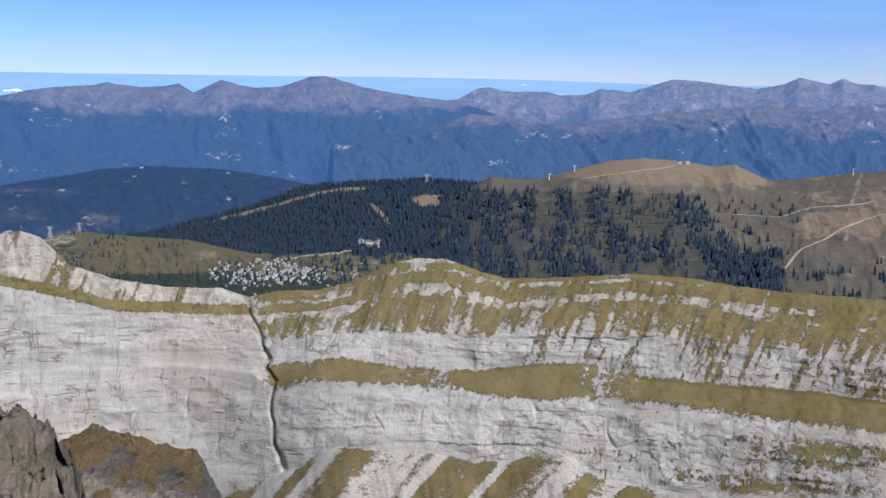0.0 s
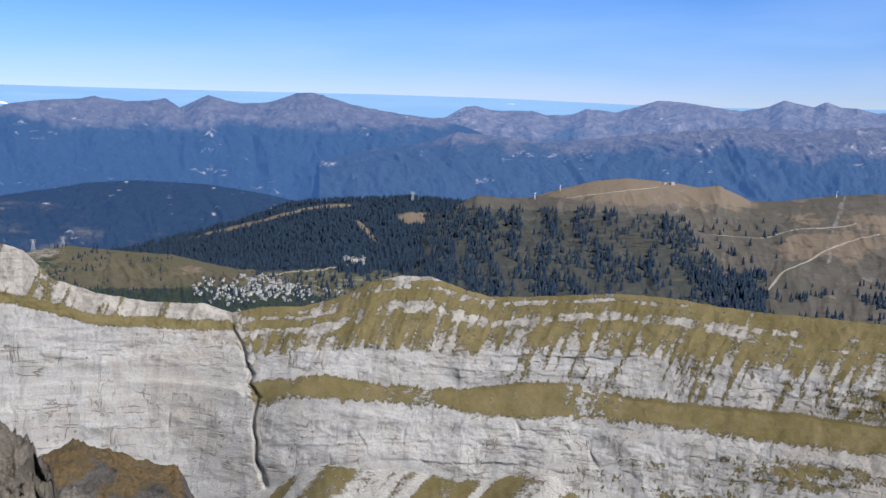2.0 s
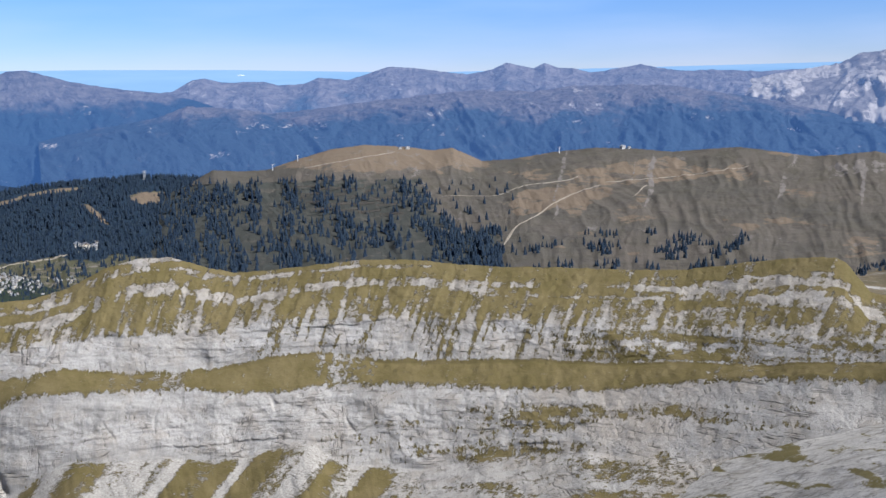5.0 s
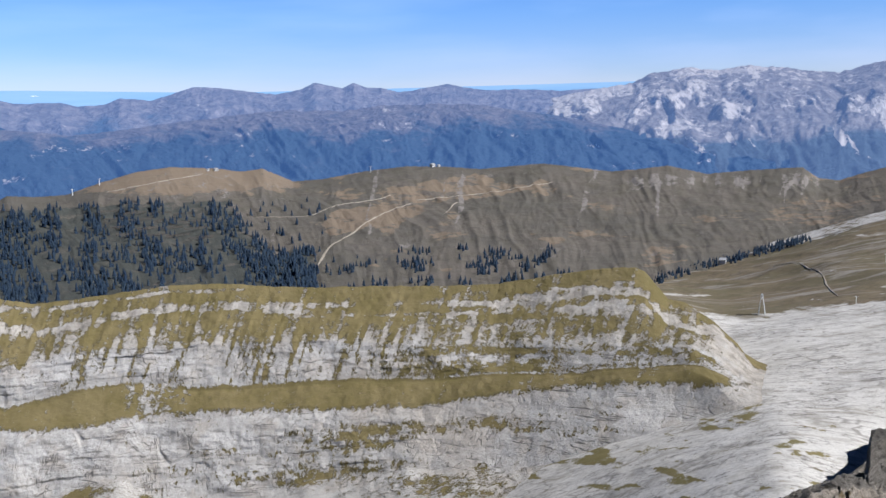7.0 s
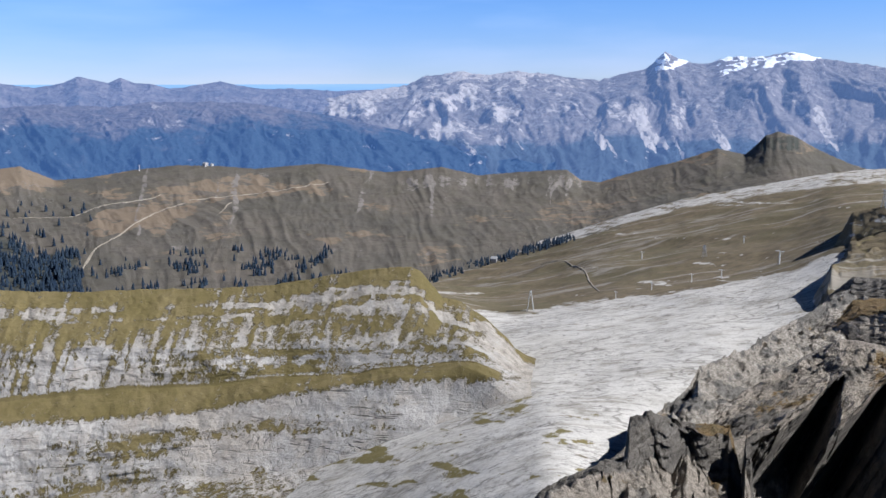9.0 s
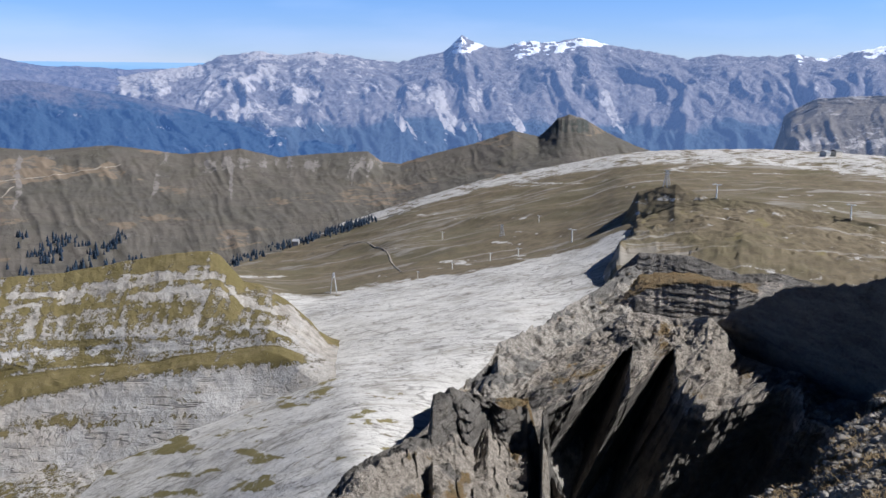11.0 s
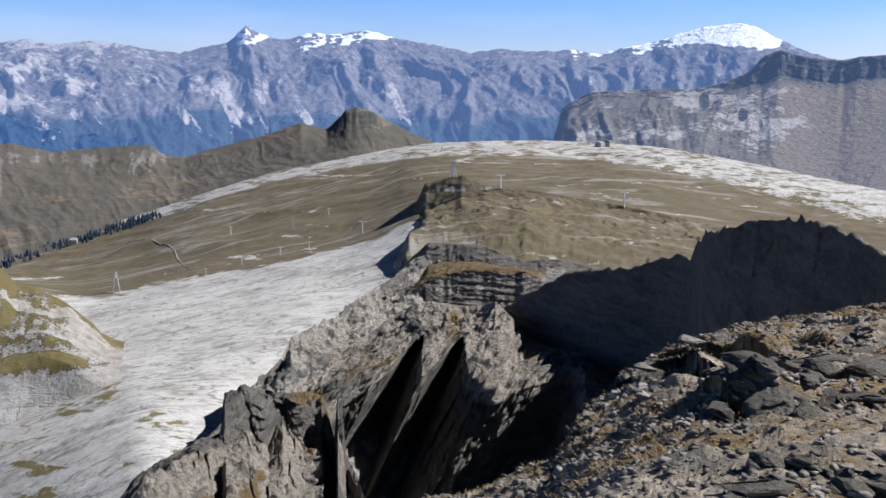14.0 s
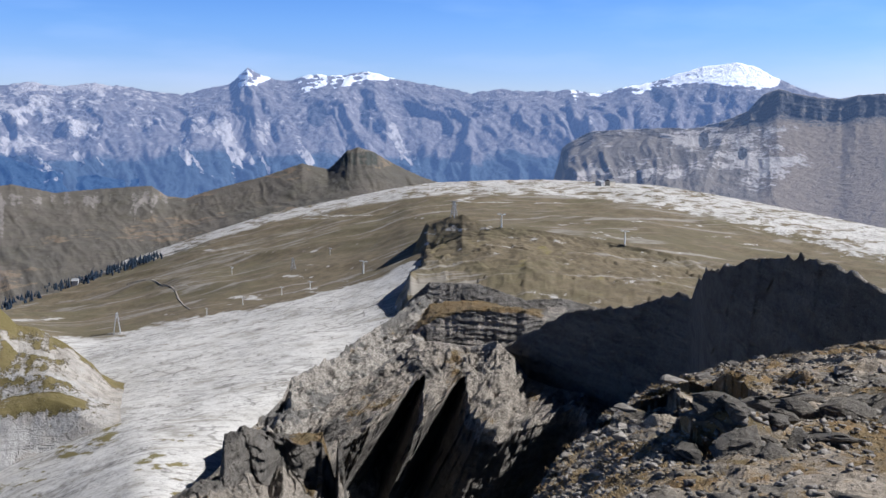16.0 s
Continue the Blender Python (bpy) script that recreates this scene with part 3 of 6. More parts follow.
def range_masks(A, V, x, y, z, el, nz):
    n1 = fbm(A * 0.8 + 0.5 * el, el * 1.5 - 0.3 * A, 0, 6, 75, 0.62)
    fans = fbm(A * 1.1 - 0.6 * el, el * 0.5, 3, 5, 77, 0.6)
    west = np.exp(-((A + 36.5) / 7.0) ** 2) * smooth(-2.6, -1.2, el) * smooth(-27.2, -30, A - 0.6 * el)
    pale = west * (0.38 + 1.6 * n1) + 0.9 * smooth(0.18, 0.5, fans) * smooth(-3.4, -2.6, el) * smooth(0.6, -0.6, el) * smooth(-62, -56, A) + 0.22 * smooth(-1.5, 0.5, el)
    # dark ovals; those near -53 and -56 are painted shadow on cliff faces
    wall = smooth(0.9, 0.4, np.hypot((A + 53.4) / 0.9, (el - 0.35) / 1.1)) + smooth(0.9, 0.4, np.hypot((A + 56.0) / 0.45, (el - 0.45) / 1.25)) + smooth(0.9, 0.5, np.hypot((A + 72.2 - 0.9 * (el - 1.2)) / 0.8, (el - 1.3) / 0.9))
    return {"wood": 0.08 + 1.0 * smooth(-1.3, -2.6, el + 0.8 * fbm(A * 0.5, el * 0.8, 0, 5, 27)), "snow": snow_c(A, el), "bare": pale, "crag": 0.85 * wall + 0.25 * smooth(0.2, 0.5, fbm(A * 0.9, el * 0.7, 6, 5, 79)) * smooth(-44, -48, A)}


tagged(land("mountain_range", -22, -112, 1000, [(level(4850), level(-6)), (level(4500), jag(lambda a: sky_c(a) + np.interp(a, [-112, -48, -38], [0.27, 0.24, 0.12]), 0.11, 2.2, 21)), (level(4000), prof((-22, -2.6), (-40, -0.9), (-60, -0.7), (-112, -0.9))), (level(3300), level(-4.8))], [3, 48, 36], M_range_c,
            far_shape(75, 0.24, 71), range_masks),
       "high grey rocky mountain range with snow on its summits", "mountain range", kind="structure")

sky_d = jag(prof((-60, -5.0), (-65.6, -3.9), (-66.4, -3.0), (-66.8, -1.4), (-67.4, -0.95), (-68.4, -0.48), (-71.4, -0.30), (-73.8, -0.28), (-75.4, 0.15), (-76.5, 0.62), (-76.9, 1.1), (-77.3, 1.5), (-78.0, 1.78), (-79, 1.47), (-80.5, 1.26), (-81.2, 1.22), (-81.8, 1.46), (-83.1, 1.5), (-90, 1.4), (-112, 1.3)), 0.07, 2.4, 41)
# the shoulder too emits a blue that stands in for haze
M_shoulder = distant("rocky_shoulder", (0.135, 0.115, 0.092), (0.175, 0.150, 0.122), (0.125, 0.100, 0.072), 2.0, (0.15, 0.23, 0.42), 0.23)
sky_drop = prof((-60, 0.4), (-74, 0.5), (-76.6, 0.7), (-77.2, 1.4), (-79, 1.15), (-82, 1.1), (-90, 1.1), (-112, 1.0))


def shoulder_shape(A, V, x, y, z):
    f = smooth(1.0, 1.1, V)
    crag_face = smooth(1.0, 1.08, V) * smooth(2.1, 1.9, V) * smooth(-75.5, -77, A)
    w = V * 2.2
    k = ridged(A * 0.9 + 0.8 * fbm(A * 0.4, w, 0, 3, 94), w * 1.1, 0, 5, 91, 0.55)
    lumps = smooth(-80, -74, A) * smooth(1.9, 2.2, V)
    return -22 * crag_face * ridged(A * 1.7, V * 0.5, 0, 4, 95) - 10 * f * k, f * (2.5 + 16 * lumps) * k + 4 * crag_face * vnoise(A * 0.4, V * 9, 0, 97)


def shoulder_masks(A, V, x, y, z, el, nz):
    n1 = fbm(A * 0.55 + 0.5 * el, el * 1.5, 0, 6, 93, 0.65)
    pale = smooth(-82.5, -77.5, A + 1.5 * n1) * smooth(-3.9, -2.8, el)
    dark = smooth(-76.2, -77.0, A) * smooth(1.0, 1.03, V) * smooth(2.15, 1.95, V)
    # three dark oval spots of colour on the slope
    dark_spots = smooth(0.8, 0.4, np.hypot((A + 74.3) / 0.45, (el + 0.9) / 0.75)) + smooth(0.8, 0.4, np.hypot((A + 76.3) / 0.4, (el + 1.55) / 0.55)) + smooth(0.9, 0.4, np.hypot((A + 67.0) / 0.28, (el + 2.0) / 0.9))
    return {"wood": 1.0 * smooth(-76.0, -79.0, A + 1.5 * n1) * (1 - dark) + 0.3 * smooth(-2.6, -3.4, el), "bare": pale * (0.36 + 1.7 * n1) * (1 - dark), "crag": np.maximum(dark * (0.75 + 0.6 * fbm(A * 1.4, el * 4, 0, 4, 98)), dark_spots)}


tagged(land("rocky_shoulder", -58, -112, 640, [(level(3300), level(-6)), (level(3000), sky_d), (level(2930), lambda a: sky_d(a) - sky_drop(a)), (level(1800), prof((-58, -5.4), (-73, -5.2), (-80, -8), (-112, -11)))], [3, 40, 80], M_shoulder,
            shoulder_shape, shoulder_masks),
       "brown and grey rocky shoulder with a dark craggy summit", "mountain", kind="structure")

# ---- middle distance: wooded hills and the brown ridge ----
low_top = jag(prof((40, -4.4), (23.1, -4.0), (20.7, -3.65), (18.2, -3.25), (15.6, -3.1), (12.1, -3.3), (10.0, -3.6), (7.5, -4.1), (5.1, -4.7), (0, -6), (-6, -7)), 0.05, 3.0, 61)
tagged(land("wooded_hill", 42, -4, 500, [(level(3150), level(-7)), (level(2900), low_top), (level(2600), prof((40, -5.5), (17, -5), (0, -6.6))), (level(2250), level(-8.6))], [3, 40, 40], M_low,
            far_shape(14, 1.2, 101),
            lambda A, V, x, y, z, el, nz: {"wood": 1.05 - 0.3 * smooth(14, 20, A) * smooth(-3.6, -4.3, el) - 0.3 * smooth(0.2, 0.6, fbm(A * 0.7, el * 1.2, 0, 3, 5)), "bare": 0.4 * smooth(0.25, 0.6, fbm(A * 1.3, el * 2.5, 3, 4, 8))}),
       "dark wooded hill in blue haze with pale clearings and a settled valley", "hill", kind="structure")

forest_top = jag(prof((30, -8.5), (20, -7.5), (17.7, -7.1), (15.1, -6.56), (12.7, -6.0), (10.3, -5.4), (7.5, -4.4), (5.1, -4.2), (1.0, -4.0), (-1.5, -4.15), (-4, -4.4), (-10, -5)), 0.04, 4.0, 71)


def forest_masks(A, V, x, y, z, el, nz):
    e = el + 0.12 * fbm(A * 2, el * 3, 0, 3, 2)
    rim = np.interp(A, [1, 5, 7.5, 9.5, 12, 14], [-4.25, -4.35, -4.75, -5.35, -5.95, -6.3])
    clear = np.exp(-((e - rim) / 0.10) ** 2) * smooth(3.5, 4.5, A) * smooth(14, 11.5, A) + smooth(0.75, 0.35, np.hypot((A - 0.6) / 2.0, (e + 5.0) / 0.55)) \
        + np.exp(-((A - (3.0 + 0.9 * (e + 6.2))) / 0.25) ** 2) * smooth(-6.5, -6.1, e) * smooth(-5.0, -5.3, e)
    town = smooth(-7.75, -8.15, e + 0.3 * fbm(A * 0.8, 0, 3, 3, 6))
    return {"wood": 1.0 - clear - 0.9 * town, "tan": 0.9 * clear, "bare": 0.3 * town}


tagged(land("wooded_ridge", 31, -9, 600, [(level(2500), level(-9)), (level(2150), forest_top), (level(1900), prof((30, -9), (15, -7.6), (5, -6.4), (-10, -6.6))), (level(1600), prof((30, -9.6), (15, -8.6), (4, -8.1), (-9, -8.4))),
             (level(1150), prof((30, -11.5), (-9, -11.3)))], [3, 36, 30, 30], M_forest, far_shape(7, 1.5, 111), forest_masks),
       "dark spruce-covered ridge with pale pasture clearings", "hill", kind="structure")

back_top = jag(prof((40, -6.2), (24, -6.4), (21.6, -6.9), (20.8, -6.68), (19.1, -6.5), (16.3, -6.85), (13.9, -7.05), (11.9, -7.55), (10.0, -7.95), (8, -8.6), (5, -9.6)), 0.05, 4, 81)
M_green = meadow("green_alp", (0.105, 0.092, 0.06), (0.13, 0.108, 0.075), (0.088, 0.092, 0.052), (0.02, 0.03, 0.022), (0.24, 0.22, 0.19), 1.5)
tagged(land("grassy_hill", 42, 4, 500, [(level(1700), level(-9.5)), (level(1450), back_top), (level(1300), prof((40, -8), (20, -8.0), (10, -8.8), (4, -10))), (level(1000), level(-11.5))], [3, 40, 30], M_green, far_shape(8, 1.2, 121),
            lambda A, V, x, y, z, el, nz: {"wood": 0.45 * smooth(17, 20, A) * smooth(-6.7, -7.2, el) + 0.75 * smooth(-8.6, -8.9, el), "tan": 0.6 * np.exp(-((A - 13) / 1.2) ** 2 - ((el + 7.9) / 0.4) ** 2), "bare": 0.5 * smooth(18, 21, A)}),
       "green alpine pasture hill dotted with shrubs and rocks", "hill", kind="structure")

brown_top = jag(prof((8, -11), (5, -9.0), (3.4, -7.7), (2, -6.3), (0.5, -5.2), (-1.5, -4.3), (-2.7, -3.66), (-4, -3.8), (-5.5, -3.78), (-7.3, -3.22), (-9.1, -2.75), (-10.9, -2.56), (-13.2, -2.72), (-14.6, -2.95), (-15.7, -2.83), (-17.3, -3.58), (-18.9, -3.52),
                 (-21.4, -3.14), (-23.6, -2.96), (-25.7, -3.05), (-27.6, -3.23), (-31.0, -3.0), (-32.5, -3.2), (-34.7, -3.52), (-36.2, -3.41), (-37.7, -3.25), (-39.8, -3.72), (-42.1, -3.55), (-44.6, -3.42),
                 (-45.4, -4.0), (-46.4, -4.12), (-47.6, -3.72), (-50.6, -2.95), (-52.6, -2.27), (-54.0, -2.6), (-54.5, -2.15), (-55.0, -1.6), (-55.6, -1.38), (-56.4, -1.6), (-57.4, -2.2), (-59.1, -3.0), (-61, -3.6), (-66, -4.8)), 0.035, 4.0, 131)


def brown_shape(A, V, x, y, z):
    fade = smooth(1.0, 1.5, V)
    w = V * 2.2
    wx = fbm(A * 0.4, w * 0.5, 1, 3, 145)
    k = ridged(A * 0.8 + 1.3 * wx + 0.5 * w, w * 0.3, 0, 5, 141, 0.6)
    crags = smooth(-31, -36, A) * smooth(-46.5, -44, A) * smooth(1.0, 1.04, V) * smooth(1.75, 1.35, V)
    steps = smooth(-4, -7, A) * smooth(-19, -15, A) * smooth(1.5, 1.7, V)
    return -7 * k * fade - 12 * smooth(-53.9, -54.4, A) * smooth(-57.4, -56.6, A) * smooth(1.02, 1.1, V) * smooth(1.6, 1.3, V) * ridged(A * 2.6, 0.4, 0, 3, 14) - 11 * crags * ridged(A * 1.6, V * 0.5, 0, 4, 12), 3.0 * k * fade + 2.4 * fbm(A * 2, w * 2.5, 0, 5, 9, 0.6) * fade + steps * 3.0 * ridged(A * 0.25, w * 3.5, 0, 3, 147)


def brown_masks(A, V, x, y, z, el, nz):
    n1 = fbm(A * 0.8, el * 1.1, 0, 4, 15)
    top = smooth(-4.1, -3.3, el + 0.3 * n1 + 0.25 * smooth(-5, -9, A))
    tan = np.maximum(0.85 * top * smooth(-3, -6, A) * smooth(-18.5, -17, A), smooth(1.0, 0.55, np.hypot((A + 20.5) / 3.6, (el + 5.9 + 0.09 * (A + 20)) / 1.0) + 0.7 * n1) * 0.75)
    tan = np.maximum(tan, 0.6 * smooth(0.9, 0.5, np.hypot((A + 27) / 6, (el + 4.3) / 0.8) + 0.8 * n1))
    wood = smooth(0, 0.5, smooth(-4.2, -4.6, el) * smooth(-17.5, -15.5, A - 0.8 * (el + 8)) - 0.25 - 0.35 * n1 * smooth(-3, -5, A)) * (0.68 + 0.35 * smooth(-4.5, -1.5, A + 1.2 * n1))
    wood = np.maximum(wood, 0.95 * smooth(-7.4 - 0.15 * (A + 15), -7.9 - 0.15 * (A + 15), el) * smooth(-13, -14, A) * smooth(-18.6, -17.6, A))
    crags = smooth(-33, -36, A) * smooth(-46.5, -45, A) * np.exp(-((el + 4.1) / 0.5) ** 2)
    wood = np.maximum(wood, 0.95 * smooth(-54.0, -54.5, A) * smooth(-57.2, -56.4, A) * smooth(-2.5, -2.25, el) * smooth(-1.5, -1.75, el) * (0.7 + 0.8 * fbm(A * 5, el * 0.8, 0, 3, 23)))
    butte = smooth(-53.8, -54.4, A) * smooth(-58, -57, A) * smooth(-2.6, -2.2, el)
    strip = np.exp(-((el + 7.4 - 0.05 * (A + 25)) / 0.22) ** 2) * smooth(-20, -24, A) * smooth(-40, -36, A)
    tan = np.maximum(tan, 0.55 * smooth(0.0, 0.5, fbm(A * 0.35, el * 1.3, 6, 5, 19, 0.6)) * smooth(-17, -20, A))
    rills = smooth(0.18, 0.42, fbm(A * 1.5 + 0.35 * el + 0.5 * n1, el * 0.22, 3, 4, 151, 0.6)) * smooth(-17, -21, A) * smooth(-48, -44, A) * smooth(-7.6, -6.4, el)
    return {"tan": tan * (1 - wood), "wood": wood, "bare": 0.55 * rills + (0.28 + 0.8 * fbm(A * 3.2, el * 0.5, 0, 4, 21)) * crags + 0.3 * smooth(0.1, 0.5, fbm(A * 1.4 + el, el * 0.6, 8, 5, 22, 0.65)) * smooth(-20, -24, A) + 0.25 * strip + 0.25 * smooth(-5, -9, A) * smooth(-19, -16, A) + 0.2 * butte}


tagged(land("brown_ridge", 8, -67, 1100, [(level(2400), level(-9)), (level(2050), brown_top), (level(1850), prof((8, -11.5), (4, -9), (0, -6.4), (-10, -5.0), (-25, -5.0), (-40, -5.2), (-46, -5.4), (-56, -3.6), (-67, -5))),
             (level(1500), prof((8, -12), (4, -10), (0, -8.4), (-20, -7.2), (-45, -7.4), (-56, -5.0), (-67, -5.6))), (level(1050), level(-11.5))], [3, 36, 40, 32], M_hill, brown_shape, brown_masks),
       "long brown grassy ridge with pale tops, crags and scattered woods", "ridge", kind="structure")

# ---- the plateau: brown pasture, a dome of bare limestone, the white pavement below it ----
dome = jag(prof((-30, -9.2), (-36.4, -8.96), (-38.3, -8.6), (-41.4, -7.85), (-44.5, -6.95), (-47.6, -5.95), (-51, -4.95), (-55.1, -4.14), (-58.2, -3.52), (-60, -3.3), (-62.8, -3.18), (-65.9, -3.1), (-68.9, -3.2),
            (-71.9, -3.34), (-74.8, -3.74), (-77.6, -4.23), (-80.9, -4.82), (-90, -6.4), (-112, -8)), 0.03, 3.0, 151)
low_edge = soft(prof((-28, -11.2), (-36, -10.3), (-40, -11.2), (-42.1, -11.3), (-45.7, -10.7), (-49.4, -10.15), (-53.2, -9.42), (-55.7, -8.9), (-57.5, -8.2), (-59.5, -7.2), (-62, -7.0), (-70, -7.3), (-80, -8.6), (-112, -10)), 1.2)


def plateau_shape(A, V, x, y, z):
    k = ridged(x * 0.012, y * 0.006, 0, 5, 161)
    s = smooth(1.05, 1.5, V)
    step = fbm(x * 0.02, y * 0.02, 0, 5, 171)
    return 0 * x, s * (6.0 * k * smooth(3.2, 2.4, V) + 2.2 * step + (0.9 * ridged(x * 0.05 + 0.02 * y, y * 0.016, 0, 4, 181)) * smooth(2.7, 3.0, V))


def plateau_masks(A, V, x, y, z, el, nz):
    n1 = fbm(A * 0.5, el * 2.0, 0, 4, 23)
    crest = dome(A)
    width = np.interp(A, [-112, -80, -70, -62, -50, -36], [2.2, 1.7, 1.1, 0.75, 0.55, 0.3])
    strip = smooth(1.15, 0.75, (crest - el + 0.12 * n1) / width)
    low = low_edge(A)
    brown = smooth(-0.25, 0.25, el - low + 0.45 * n1 * 0.6) * (1 - strip)
    streaks = smooth(0.25, 0.6, fbm(A * 0.35 + el * 0.8, el * 5.5, 0, 4, 29))
    turf = smooth(0.0, 0.4, fbm(A * 0.5, el * 2.2, 4, 5, 33, 0.6)) * smooth(-13.0, -17.5, el + 0.15 * (A + 42)) * smooth(-50, -44, A) * 0.72
    return {"soil": brown * (0.95 - 0.65 * streaks) + 0.12 + strip * (0.26 + 0.5 * fbm(A * 1.5, el * 9, 0, 4, 35)), "turf": turf}


tagged(land("limestone_plateau", -20, -112, 1000, [(level(1900), level(-9)), (level(1500), dome), (level(1200), lambda a: dome(a) * 0.62 + low_edge(a) * 0.38), (level(800), low_edge),
             (level(520), soft(prof((-20, -22), (-28, -19.5), (-36, -17), (-42, -15.2), (-52, -14.2), (-58, -14.6), (-62, -15.2), (-112, -16)), 1.5)), (level(330), soft(prof((-20, -30), (-28, -27.5), (-36, -24), (-38, -23), (-44, -20.7), (-48, -22), (-52, -27), (-57, -34), (-112, -36)), 1.0)), (level(200), level(-46))], [3, 40, 50, 90, 80, 8], M_karst, plateau_shape, plateau_masks),
       "pale grey limestone pavement and brown alpine plateau", "plateau", kind="structure")

# ---- the great limestone wall across the valley ----
wall_top = jag(prof((40, -6.2), (25, -6.5), (23.2, -6.44), (22.3, -6.3), (21.3, -6.7), (20.0, -8.15), (17.8, -9.0), (14.9, -9.56), (12.2, -9.7), (10.7, -10.2), (8.9, -9.9), (7.0, -9.92), (5.1, -9.48), (3.2, -8.58), (1.6, -8.2),
                (-0.2, -8.22), (-2.0, -8.85), (-3.4, -9.25), (-5, -9.25), (-7.4, -9.08), (-10.5, -8.85), (-13.7, -8.96), (-15.2, -9.18), (-18.3, -9.44), (-21.4, -9.47), (-24.5, -9.6), (-28.1, -9.6), (-30.6, -9.25),
                (-33.7, -8.8), (-35.9, -8.7), (-36.5, -8.95), (-37.7, -10.4), (-39.5, -10.85), (-41.4, -10.75), (-42.5, -12.3), (-43.3, -13.1), (-45, -14.5), (-50, -19)), 0.035, 5.0, 191)
up_top = ragged(soft(prof((40, -8.6), (23.4, -9.35), (19.3, -10.15), (14.9, -11.0), (11.4, -12.0), (8.9, -12.5), (7.0, -12.26), (2.6, -12.0), (-2.2, -12.25), (-5.3, -11.9), (-10.0, -12.06), (-14.6, -12.13), (-19.0, -12.4), (-24.2, -12.75), (-28.9, -13.1), (-35.2, -13.0), (-40, -13.0), (-44, -14.5), (-50, -19.3)), 0.5), 0.25, 0.35, 301)
ledge_hi = ragged(soft(prof((40, -13.2), (14, -13.6), (9.5, -14.0), (5.8, -13.7), (2.6, -14.3), (-2.2, -14.55), (-5.4, -14.0), (-8.5, -13.95), (-11.7, -14.6), (-16.2, -14.7), (-20.5, -14.65), (-24, -14.8), (-27.3, -14.7), (-32.1, -14.6), (-36.8, -14.1), (-41, -13.7), (-44, -14.9), (-50, -19.5)), 0.5), 0.14, 0.4, 302)
ledge_lo = ragged(soft(prof((40, -13.3), (14, -13.75), (10.5, -14.3), (9.6, -15.1), (7.4, -14.6), (2.6, -14.95), (-2.2, -15.36), (-5.4, -15.5), (-8.6, -15.6), (-11.7, -15.45), (-16.2, -15.75), (-20.6, -15.9), (-23.9, -15.95), (-27.3, -15.63), (-32.1, -15.1), (-36.8, -14.6), (-41, -14.1), (-44, -15.2), (-50, -19.8)), 0.5), 0.14, 0.4, 302)
foot = ragged(soft(prof((40, -20), (14, -21.2), (11.2, -20.5), (9.0, -19.5), (5.8, -18.4), (1.0, -18.7), (-3.9, -19.2), (-7.1, -18.6), (-9.0, -19.9), (-13, -20.1), (-20, -19.5), (-28, -19.6), (-36, -19.2), (-42, -17.6), (-50, -21.5)), 0.5), 0.4, 0.35, 304)
r_wall = prof((40, 700), (20, 660), (10, 640), (-10, 620), (-30, 600), (-38, 590), (-50, 560))


def off(d):
    return lambda a: r_wall(a) + d(a)


